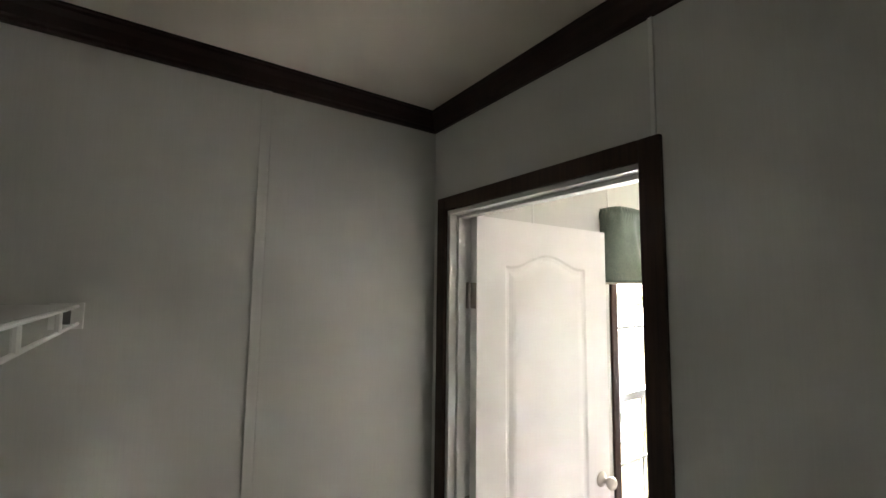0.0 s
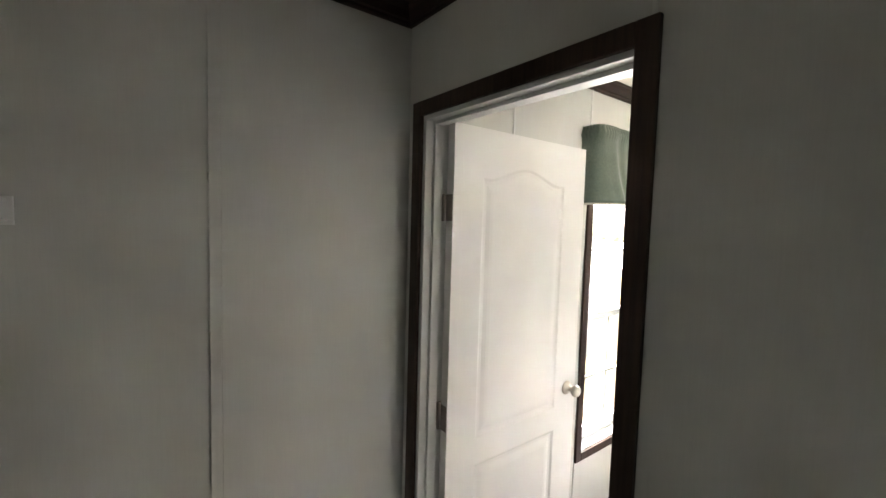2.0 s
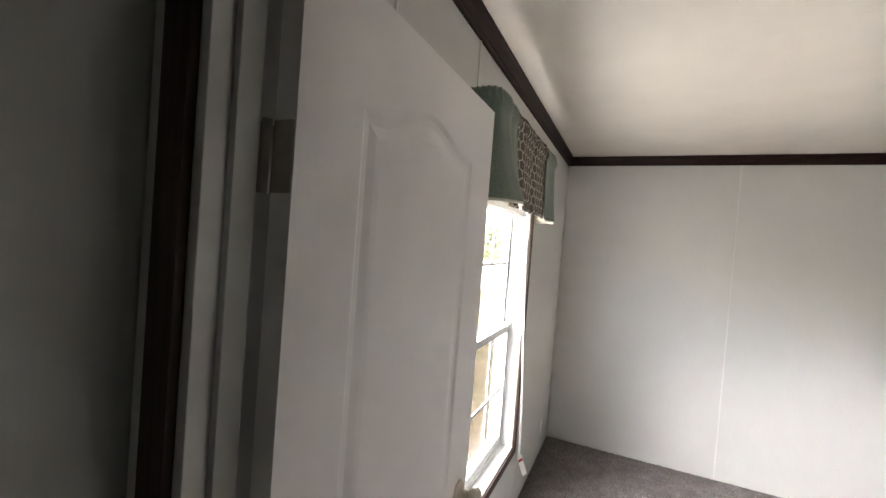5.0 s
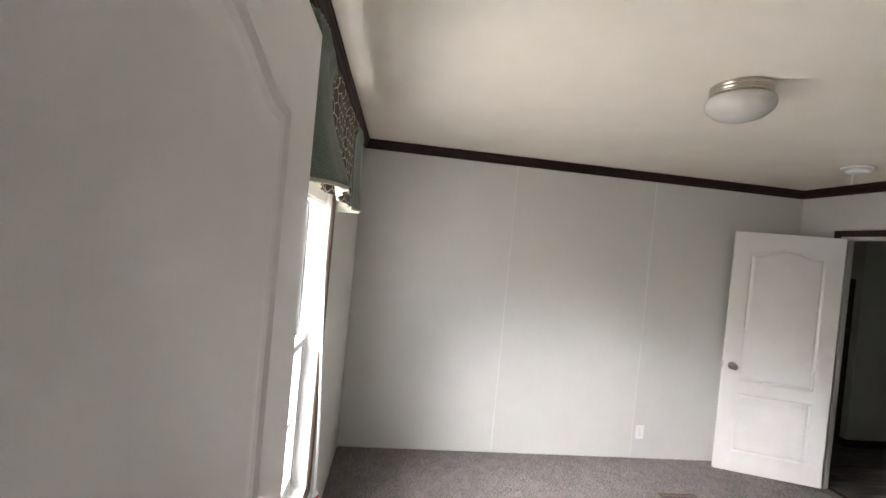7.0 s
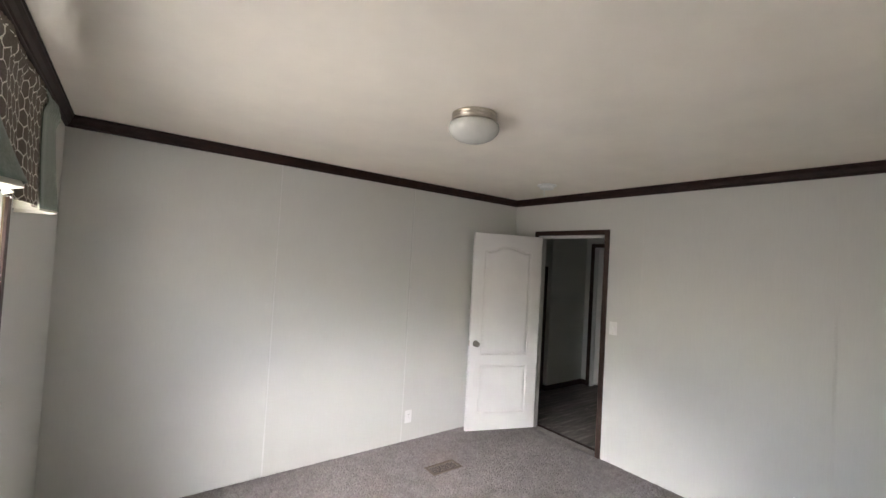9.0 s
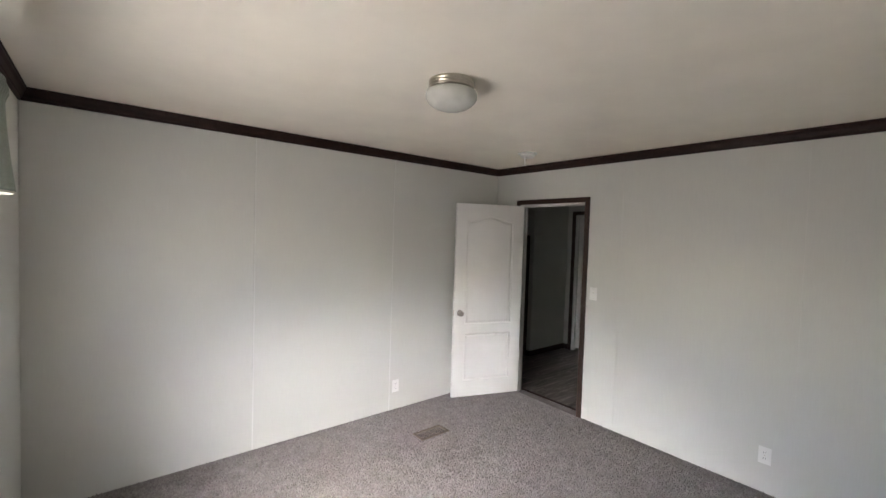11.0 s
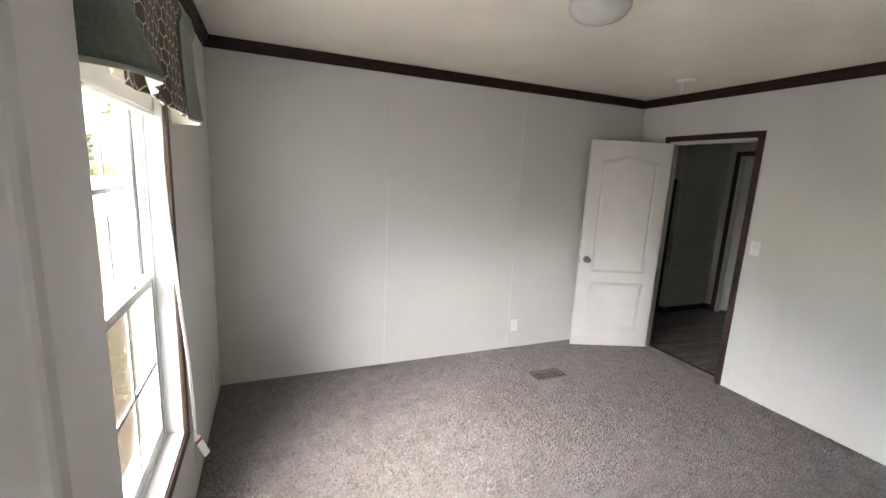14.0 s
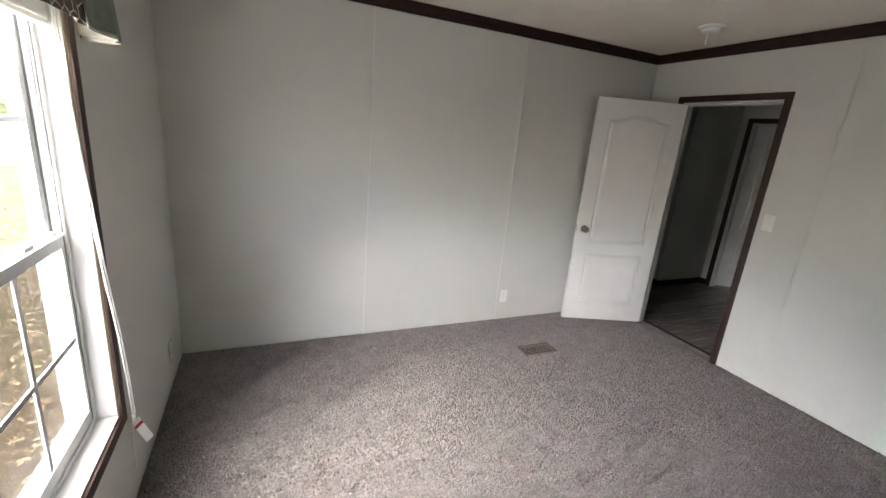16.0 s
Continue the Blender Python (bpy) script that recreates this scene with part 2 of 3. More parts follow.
def slab(axis, d0, d1, u0, u1, z0, z1, holes=()):
    """A sheet across `axis` between depths d0 and d1, over u and z, with rectangular holes (u0, u1, z0, z1) right through."""
    us = sorted({u0, u1, *[v for h in holes for v in h[:2] if u0 < v < u1]})
    zs = sorted({z0, z1, *[v for h in holes for v in h[2:] if z0 < v < z1]})
    bm, verts = bmesh.new(), {}

    def vert(d, u, z):
        key = (d, u, z)
        if key not in verts:
            verts[key] = bm.verts.new((d, u, z) if axis == "x" else (u, d, z))
        return verts[key]

    def solid(i, k):
        if not (0 <= i < len(us) - 1 and 0 <= k < len(zs) - 1):
            return False
        u, z = (us[i] + us[i + 1]) / 2, (zs[k] + zs[k + 1]) / 2
        return not any(h[0] < u < h[1] and h[2] < z < h[3] for h in holes)

    for i in range(len(us) - 1):
        for k in range(len(zs) - 1):
            if not solid(i, k):
                continue
            a, b, c, e = us[i], us[i + 1], zs[k], zs[k + 1]
            for d in (d0, d1):
                bm.faces.new([vert(d, a, c), vert(d, b, c), vert(d, b, e), vert(d, a, e)])
            for near, p, q in ((solid(i - 1, k), (a, c), (a, e)), (solid(i + 1, k), (b, c), (b, e)), (solid(i, k - 1), (a, c), (b, c)), (solid(i, k + 1), (a, e), (b, e))):
                if not near:
                    bm.faces.new([vert(d0, *p), vert(d0, *q), vert(d1, *q), vert(d1, *p)])
    return bm


def panelled(name, label, axis, d0, d1, u0, u1, z0, z1, holes, faces):
    """A wall with wallboard panels and batten strips; faces: (depth of the finished face, sign, u range, seams)."""
    wall = tagged(part(name, slab(axis, d0, d1, u0, u1, z0, z1, holes), WALL), label, "wall", kind="structure")
    for depth, sign, (a, b), seams in faces:
        wide = axis == "x" and b < -3.35
        hw = 0.0145 if wide else 0.0048
        cuts = [a, *sorted(s for s in seams if a < s < b), b]
        for p, q in zip(cuts, cuts[1:]):
            part("panel", slab(axis, depth - sign * 0.004, depth, p + (hw + 0.0014 if p > a else 0.0006), q - (hw + 0.0014 if q < b else 0.0006), 0.004, z1 - 0.004, [h for h in holes if h[0] < q and h[1] > p]), WALL, wall)
        for s in cuts[1:-1]:
            zz = [(0.004, z1 - 0.004)]
            for h in holes:
                if h[0] - 0.05 < s < h[1] + 0.05:
                    zz = [(lo, hi) for lo, hi in ((0.004, h[2] - 0.05), (h[3] + 0.05, z1 - 0.004)) if hi - lo > 0.02]
            for lo, hi in zz:
                ends = sorted((depth, depth + sign * (0.0022 if name == "wall_east" else 0.0045 if wide else 0.0048)))
                bm = boxed(*ends, s - hw, s + hw, lo, hi, bevel=0.001) if axis == "x" else boxed(s - hw, s + hw, *ends, lo, hi, bevel=0.0012)
                part("batten", bm, WALL if wide or name == "wall_east" else BATTEN, wall)
    return wall


# ---- the large structure ----
CZ, CLZ = 2.442, 2.420
WX, WY0, WY1, WZ0, WZ1 = 3.855, -2.265, -1.295, 0.458, 1.975
panelled("wall_west", "grey-green vinyl wallboard outer wall around the window", "x", -0.15, -0.004, -4.86, 0.13, -0.1, CZ,
         [(WY0, WY1, WZ0, WZ1)], [(0.0, 1, (-3.30, 0.0), (-2.872, -2.308)), (0.0, 1, (-4.75, -3.40), (-4.009,))])
panelled("wall_north", "grey-green vinyl wallboard wall with slim battens", "y", 0.004, 0.12, 0.0, 3.859, -0.1, CZ,
         [], [(0.0, -1, (0.004, WX - 0.004), (1.246, 2.465))])
DOOR_Y0, DOOR_Y1, DOOR_H = -1.147, -0.352, 2.036
panelled("wall_east", "grey-green vinyl wallboard wall with the hall doorway", "x", 3.859, 3.951, -3.30, 2.4, -0.1, CZ,
         [(DOOR_Y0, DOOR_Y1, -0.1, DOOR_H)], [(WX, -1, (-3.30, 0.0), (-1.49, -2.72)), (3.955, 1, (-2.0, 2.4), ())])
DX0, DX1 = 0.092, 0.834
panelled("wall_south", "grey-green vinyl wallboard wall between bedroom and closet", "y", -3.396, -3.304, 0.0, 3.951, -0.1, CZ,
         [(DX0, DX1, -0.1, DOOR_H)], [(-3.40, -1, (0.004, WX - 0.004), (0.85, 2.07, 3.29)), (-3.30, 1, (0.004, WX - 0.004), (2.2,))])
panelled("wall_closet_south", "grey-green back wall of the closet", "y", -4.85, -4.754, 0.0, 3.951, -0.1, CZ, [], [(-4.75, 1, (0.004, WX - 0.004), (1.2, 2.42, 3.64))])
panelled("wall_closet_east", "grey-green end wall of the closet", "x", 3.859, 3.951, -4.754, -3.404, -0.1, CZ, [], [(WX, -1, (-4.746, -3.404), ())])
HX, HY = 5.85, 0.40
panelled("wall_hall_east", "grey-green hall wall with a white door", "x", HX + 0.004, HX + 0.1, -2.0, HY, -0.1, CZ,
         [(-0.51, 0.26, -0.1, DOOR_H)], [(HX, -1, (-2.0, HY), ())])
panelled("wall_hall_north", "grey-green projecting hall wall", "y", HY + 0.004, HY + 0.1, 5.054, HX + 0.1, -0.1, CZ, [], [(HY, -1, (5.054, HX), ())])
panelled("wall_hall_corner", "grey-green hall wall beyond the corner", "x", 5.054, 5.15, HY + 0.104, 2.4, -0.1, CZ, [], [(5.05, -1, (HY, 2.4), ())])
for nm, a in (("wall_hall_end", (3.951, 5.15, 2.4, 2.5)), ("wall_hall_south", (3.951, HX + 0.1, -2.1, -2.0)), ("wall_back_room", (6.9, 7.0, -2.0, 1.0)), ("wall_back_room_north", (HX + 0.1, 6.9, 0.9, 1.0)), ("wall_back_room_south", (HX + 0.1, 6.9, -2.1, -2.0))):
    tagged(part(nm, boxed(*a, -0.1, CZ), WALL), "plain grey-green wall closing the space", "wall", kind="structure")
for nm, a in (("ceiling", (-0.15, 3.951, -3.35, 0.13)), ("ceiling_closet", (0.001, 3.858, -4.753, -3.397)), ("ceiling_hall", (3.952, 7.0, -2.1, 2.5))):
    tagged(part(nm, boxed(*a, CZ if nm != "ceiling_closet" else CLZ, CZ + 0.08), CEIL), "off-white painted smooth ceiling", "ceiling", kind="structure")
tagged(part("roof", boxed(-0.62, 8.0, -7.0, 4.0, CZ + 0.10, CZ + 0.30), EXT), "shallow roof slab with an overhanging eave", "roof", kind="structure")
tagged(part("subfloor", boxed(-0.15, 7.0, -4.86, 2.5, -0.3, -0.1), EXT), "floor structure of the raised house", "floor", kind="structure")
tagged(part("skirting_wall", boxed(-0.13, 7.0, -4.84, 2.5, -0.80, -0.301), EXT), "plain skirting under the raised house", "wall", kind="structure")


def crown(name, run, label, cz=2.442):
    """Dark ceiling trim: run is a list of inner corners, walked with the room on the left."""
    prof = [(0.0, cz - 0.071), (0.011, cz - 0.071), (0.014, cz - 0.066), (0.014, cz - 0.058), (0.020, cz - 0.054), (0.027, cz - 0.030), (0.036, cz - 0.016), (0.036, cz - 0.008), (0.041, cz - 0.005), (0.041, cz - 0.0005), (0.0, cz - 0.0005)]
    bm, rings, k = bmesh.new(), [], len(run)
    for i, p in enumerate(run):
        p, before, after = Vector(p), Vector(run[i - 1]), Vector(run[(i + 1) % k])
        d1, d2 = (p - before).normalized(), (after - p).normalized()
        inn = Vector((-d1.y, d1.x)) + Vector((-d2.y, d2.x))
        rings.append([bm.verts.new((p.x + inn.x * d, p.y + inn.y * d, z)) for d, z in prof])
    for i in range(k):
        a, c = rings[i], rings[(i + 1) % k]
        for q in range(len(prof)):
            w = (q + 1) % len(prof)
            bm.faces.new((a[q], a[w], c[w], c[q]))
    return tagged(part(name, bm, TRIM), label, "trim", kind="structure")


crown("trim_bedroom", [(0, -3.30), (WX, -3.30), (WX, 0), (0, 0)], "dark brown stained crown trim along the ceiling")
crown("trim_closet", [(0, -4.75), (WX, -4.75), (WX, -3.40), (0, -3.40)], "dark brown stained crown trim in the closet", CLZ)


def casing(name, axis, depth, sign, u0, u1, z1, label, w=0.054, z0=0.0, sill=False):
    """Flat dark trim round an opening: legs, head and, for a window, a bottom piece."""
    t = thing(name, label, "trim", kind="structure")
    d0, d1 = sorted((depth, depth + sign * 0.014))

    def piece(nm, a, b, c, e):
        part(nm, boxed(d0, d1, a, b, c, e, bevel=0.003) if axis == "x" else boxed(a, b, d0, d1, c, e, bevel=0.003), TRIM_V, t)

    piece("casing_leg", u0 - w, u0, z0, z1 + w)
    piece("casing_leg", u1, u1 + w, z0, z1 + w)
    piece("casing_head", u0 + 0.0005, u1 - 0.0005, z1, z1 + w)
    if sill:
        piece("casing_sill", u0 + 0.0005, u1 - 0.0005, z0, z0 + w)
    return t


casing("trim_closet_door", "y", -3.4005, -1, DX0, 0.819, DOOR_H, "dark brown casing round the closet doorway", w=0.048)
casing("trim_hall_door", "x", WX - 0.0005, -1, -1.130, DOOR_Y1, DOOR_H, "dark brown casing round the bedroom doorway", w=0.048)
casing("trim_hall_door_outer", "x", 3.9555, 1, DOOR_Y0, DOOR_Y1, DOOR_H, "dark brown casing on the hall side", w=0.05)
casing("trim_back_door", "x", HX - 0.0005, -1, -0.51, 0.26, DOOR_H, "dark brown casing round a hall door", w=0.055)
cw = casing("trim_window", "x", 0.0005, 1, WY0, WY1, WZ1, "thin dark brown casing round the window", w=0.045, z0=WZ0 - 0.045, sill=True)
for a in ((WY0, WY0 + 0.002, WZ0, WZ1), (WY1 - 0.002, WY1, WZ0, WZ1)):
    part("raw_edge", boxed(0.001, 0.0060, *a), MDF, cw, "raw tan fibreboard edge")
base = thing("baseboard_hall", "dark brown hall baseboard", "baseboard", kind="structure")
part("board", boxed(5.036, HX - 0.001, HY - 0.014, HY - 0.0005, 0, 0.075, bevel=0.003), TRIM, base)
part("board", boxed(HX - 0.014, HX - 0.0005, 0.317, HY - 0.015, 0, 0.075, bevel=0.003), TRIM, base)
part("board", boxed(HX - 0.014, HX - 0.0005, -2.0, -0.566, 0, 0.075, bevel=0.003), TRIM, base)
part("board", boxed(5.036, 5.0495, HY + 0.001, 2.4, 0, 0.075, bevel=0.003), TRIM, base)


def jamb(name, axis, d0, d1, u0, u1, stop, label):
    """White door lining with its stop; d0, d1: the wall's two faces; stop: (from, to) across the wall."""
    t = thing(name, label, "door frame", kind="structure")

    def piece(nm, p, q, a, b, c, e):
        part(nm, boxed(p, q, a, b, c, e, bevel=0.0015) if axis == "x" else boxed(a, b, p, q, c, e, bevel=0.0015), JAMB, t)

    piece("jamb_leg", d0, d1, u0 + 0.001, u0 + 0.017, 0.0, DOOR_H - 0.001)
    piece("jamb_leg", d0, d1, u1 - 0.017, u1 - 0.001, 0.0, DOOR_H - 0.001)
    piece("jamb_head", d0, d1, u0 + 0.0175, u1 - 0.0175, DOOR_H - 0.014, DOOR_H - 0.001)
    piece("door_stop", *stop, u0 + 0.0172, u0 + 0.029, 0.0, DOOR_H - 0.0145)
    piece("door_stop", *stop, u1 - 0.029, u1 - 0.0172, 0.0, DOOR_H - 0.0145)
    piece("door_stop", *stop, u0 + 0.0295, u1 - 0.0295, DOOR_H - 0.026, DOOR_H - 0.0145)
    return t


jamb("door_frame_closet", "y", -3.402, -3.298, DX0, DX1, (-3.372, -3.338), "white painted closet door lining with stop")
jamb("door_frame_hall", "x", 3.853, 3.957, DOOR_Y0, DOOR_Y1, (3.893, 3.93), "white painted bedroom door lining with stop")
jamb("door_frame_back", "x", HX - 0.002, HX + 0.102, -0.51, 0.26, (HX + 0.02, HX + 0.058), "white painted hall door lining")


# ---- floors ----
tagged(part("floor_carpet_base", boxed(0.0, 3.965, -4.75, -0.0, -0.1, 0.002), CARPET), "taupe carpet over the bedroom and closet floor", "carpet", kind="structure")


def carpet_tufts(step, x0, x1, y0, y1, seed):
    rng = np.random.default_rng(seed)
    gx, gy = np.meshgrid(np.arange(x0, x1, step), np.arange(y0, y1, step))
    c = np.stack([gx.ravel(), gy.ravel()], 1) + rng.uniform(-0.5, 0.5, (gx.size, 2)) * step
    c[:, 0], c[:, 1] = np.clip(c[:, 0], x0, x1), np.clip(c[:, 1], y0, y1)
    k = len(c)
    r = rng.uniform(0.45, 0.8, k) * step
    h = rng.uniform(0.007, 0.016, k)
    lean = rng.normal(0, 0.45, (k, 2)) * step
    keep = (abs(c[:, 0] - 2.52) > 0.146) | (abs(c[:, 1] + 0.592) > 0.071)
    c, r, h, lean, k = c[keep], r[keep], h[keep], lean[keep], int(keep.sum())
    ang = rng.uniform(0, 6.28, k)
    v = np.zeros((k, 4, 3))
    for q in range(3):
        v[:, q, 0], v[:, q, 1] = c[:, 0] + r * np.cos(ang + q * 2.094), c[:, 1] + r * np.sin(ang + q * 2.094)
    v[:, 3, :2], v[:, 3, 2] = c + lean, h
    f = np.array([[0, 1, 3], [1, 2, 3], [2, 0, 3]])
    faces = (np.arange(k)[:, None, None] * 4 + f[None]).reshape(-1, 3)
    me = bpy.data.meshes.new("carpet_pile")
    me.from_pydata(v.reshape(-1, 3).tolist(), [], faces.tolist())
    me.materials.append(CARPET)
    return tagged(new("carpet_pile", me), "speckled taupe cut-pile carpet tufts", "carpet", kind="stuff")


carpet_tufts(0.0096, 0.005, 3.85, -3.4, -0.005, 3)

hall_floor = tagged(part("floor_hall", boxed(3.966, 7.0, -2.0, 2.4, -0.1, -0.004), DARK), "dark grey-brown wood-look plank hall floor", "floor", kind="structure")
part("threshold", boxed(3.956, 3.99, DOOR_Y0 + 0.018, DOOR_Y1 - 0.018, 0.0005, 0.007, bevel=0.002), TRIM, hall_floor, "dark carpet edge strip")

# ---- doors ----
def outline(x0, x1, z0, z1, arch, inset):
    """A panel's outline, its head rising in a soft cathedral arch."""
    x0, x1, z0, z1 = x0 + inset, x1 - inset, z0 + inset, z1 - inset
    pts = [(x0, z0), (x1, z0)]
    if arch:
        for k in range(0, 21):
            u = k / 20
            w = min(max((u - 0.08) / 0.84, 0), 1)
            pts.append((x1 + (x0 - x1) * u, z1 + arch * (0.5 - 0.5 * math.cos(2 * math.pi * w)) ** 0.8))
    else:
        pts += [(x1, z1), (x0, z1)]
    return pts


def leaf_mesh(w, h, panels, relief, t=0.035):
    """A moulded two-panel leaf, hinge edge at x=0, standing from z=0, thickness along y from 0 to t."""
    bm = bmesh.new()
    wide, deep = relief
    steps = [(wide * a, deep * c) for a, c in ((0.0, 0.0), (0.18, 0.8), (0.42, 1.0), (0.75, 0.35), (1.0, 0.12))]
    for y, sign in ((0.0, 1), (t, -1)):
        def ring(pts, depth):
            vs = [bm.verts.new((px, y + sign * depth, pz)) for px, pz in pts]
            return vs, [bm.edges.new((vs[i], vs[(i + 1) % len(vs)])) for i in range(len(vs))]

        edges = ring([(0, 0), (w, 0), (w, h), (0, h)], 0.0)[1]
        for p in panels:
            loops = []
            for inset, depth in steps:
                vs, es = ring(outline(*p, inset), depth)
                loops.append((vs, es))
            edges += loops[0][1]
            for (a, _), (c, _) in zip(loops, loops[1:]):
                for i in range(len(a)):
                    bm.faces.new((a[i], a[(i + 1) % len(a)], c[(i + 1) % len(a)], c[i]))
            bmesh.ops.triangle_fill(bm, edges=loops[-1][1], use_beauty=True)
        bmesh.ops.triangle_fill(bm, edges=edges, use_beauty=True)
    for a, c in (((0, 0), (w, 0)), ((w, 0), (w, h)), ((w, h), (0, h)), ((0, h), (0, 0))):
        bm.faces.new([bm.verts.new(q) for q in ((a[0], 0, a[1]), (c[0], 0, c[1]), (c[0], t, c[1]), (a[0], t, a[1]))])
    bmesh.ops.remove_doubles(bm, verts=bm.verts, dist=0.0001)
    return bm


def knob(parent, x, z, y, sign, finish):
    k = part("door_knob", lathe([(0.031, 0.0), (0.031, sign * 0.004), (0.026, sign * 0.010), (0.012, sign * 0.014), (0.011, sign * 0.030), (0.020, sign * 0.036), (0.026, sign * 0.046), (0.026, sign * 0.054), (0.021, sign * 0.062), (0.008, sign * 0.065)], 28, "y", (x, y, z)), finish, parent, "satin nickel round knob", smooth=True)
    return k


def door(name, label, hinge, turn, w, h=1.998, z=0.02, lift=0.0, s=0.118, shift=0.0, relief=(0.036, 0.0110)):
    """turn: degrees of the leaf's direction from +x; its y=0 face is on the right of that direction."""
    t = thing(name, label, "door", (hinge[0], hinge[1], z), turn, kind="structure")
    part("door_leaf", leaf_mesh(w, h, [(s - shift, w - s - shift, 0.755 + lift, 1.825, 0.050), (s - shift, w - s - shift, 0.165, 0.655 + lift, 0.0)], relief), WHITE, t)
    knob(t, w - 0.062, 0.875 + 0.6 * lift, 0.0, -1, NICKEL if lift else KNOB)
    knob(t, w - 0.062, 0.875 + 0.6 * lift, 0.035, 1, NICKEL if lift else KNOB)
    part("latch_plate", boxed(w, w + 0.0015, 0.006, 0.029, 0.845 + 0.6 * lift, 0.905 + 0.6 * lift), NICKEL, t)
    return t


def hinges(t, spots, y):
    for z in spots:
        part("hinge", boxed(-0.0025, -0.0005, 0.002, 0.033, z - 0.045, z + 0.045), HINGE, t, "satin metal butt hinge")
        part("hinge_pin", lathe([(0.0065, z - 0.046), (0.0065, z + 0.046)], 12, "z", (-0.006, y, 0)), HINGE, t, smooth=True)


cd = door("door_closet", "white moulded two-panel closet door standing open", (0.167, -3.326), 89.8, 0.738, lift=0.115, s=0.138, shift=0.004, relief=(0.054, 0.0060))
hinges(cd, (0.26, 0.98, 1.715), 0.041)
door("door_bedroom", "white moulded two-panel bedroom door standing open", (3.857, -0.374), 159.4, 0.762)
bd = door("door_back", "white moulded hall door standing ajar", (HX + 0.06, 0.238), -34.0, 0.735)
hinges(bd, (0.32, 1.0, 1.76), 0.041)
for z in (0.28, 1.0, 1.735):
    part("hinge_leaf", boxed(-0.0022, 0.0, 0.0, 0.032, z - 0.065, z + 0.025), HINGE, cd, "hinge leaf let into the jamb").matrix_parent_inverse = cd.matrix_world.inverted() @ pose(0.1112, -3.337, 0.02)


# ---- window ----
def window():
    t = thing("window_1", "white vinyl single-hung window with slim grilles", "window", kind="structure")
    xo, xi = -0.150, -0.062
    lin = 0.008
    for nm, a in (("window_return", (-0.15, -0.0005, WY0, WY0 + lin, WZ0 + lin, WZ1 - lin)), ("window_return", (-0.15, -0.0005, WY1 - lin, WY1, WZ0 + lin, WZ1 - lin)),
                  ("window_head", (-0.15, -0.0005, WY0, WY1, WZ1 - lin, WZ1)), ("window_sill", (-0.15, 0.002, WY0, WY1, WZ0, WZ0 + lin))):
        part(nm, boxed(*a), JAMB, t)
    y0, y1, z0, z1 = WY0 + lin + 0.001, WY1 - lin - 0.001, WZ0 + lin + 0.001, WZ1 - lin - 0.001
    fw = 0.018
    fr = part("window_frame", slab("x", xo, xi, y0, y1, z0, z1, [(y0 + fw, y1 - fw, z0 + fw, z1 - fw)]), VINYL, t)
    for yy in (y0 + fw, y1 - fw - 0.006):
        part("track_rib", boxed(-0.102, -0.098, yy, yy + 0.006, z0 + fw, z1 - fw), VINYL, fr)
        for xx in (-0.0965, -0.0705):
            part("weather_strip", boxed(xx, xx + 0.0035, yy, yy + 0.0062, z0 + fw, z1 - fw), PILE_SHADE, fr, "grey pile weather strip")
        part("track_rib", boxed(-0.080, -0.076, yy, yy + 0.006, 1.205, z1 - fw), VINYL, fr)
    ya, yb = y0 + fw + 0.001, y1 - fw - 0.001

    def sash(nm, xa, xb, za, zb, stile, bottom, top, mid):
        s = part(nm, slab("x", xa, xb, ya, yb, za, zb, [(ya + stile, yb - stile, za + bottom, zb - top)]), VINYL, t)
        ga, gb, gc, ge = ya + stile, yb - stile, za + bottom, zb - top
        xm = (xa + xb) / 2
        g = part("pane", boxed(xm - 0.002, xm + 0.002, ga - 0.004, gb + 0.004, gc - 0.004, ge + 0.004), GLASS, s, "clear window glass")
        g.visible_shadow = False
        cols = [ga + (gb - ga) * k for k in (0.0, 0.335, 0.667, 1.0)]
        for yy in cols[1:3]:
            part("grille_bar", boxed(xm + 0.003, xm + 0.010, yy - 0.009, yy + 0.009, gc, ge, bevel=0.002), VINYL, s)
        zz = gc + (ge - gc) * mid
        for k in range(3):
            a, b = cols[k], cols[k + 1]
            part("grille_bar", boxed(xm + 0.003, xm + 0.010, a + (0.0095 if k else 0), b - (0.0095 if k < 2 else 0), zz - 0.009, zz + 0.009, bevel=0.002), VINYL, s)
        return s

    sash("upper_sash", -0.120, -0.099, 1.163, z1 - fw, 0.030, 0.030, 0.040, 0.49)
    low = sash("lower_sash", -0.094, -0.068, z0 + fw, 1.195, 0.022, 0.046, 0.046, 0.47)
    part("lift_rail", boxed(-0.068, -0.056, ya + 0.02, yb - 0.02, 1.186, 1.195, bevel=0.002), VINYL, low)
    for yy in (ya + 0.22, yb - 0.22):
        part("sash_lock", boxed(-0.090, -0.068, yy - 0.028, yy + 0.028, 1.1955, 1.208, bevel=0.004), VINYL, low)
    for yy in (ya + 0.05, yb - 0.05):
        part("tilt_latch", boxed(-0.088, -0.070, yy - 0.02, yy + 0.02, 1.1955, 1.203, bevel=0.003), VINYL, low)
    part("insect_screen", boxed(-0.1475, -0.1465, ya, yb, z0 + fw, 1.175), SCREEN, t, "dark fine-mesh insect screen")


window()


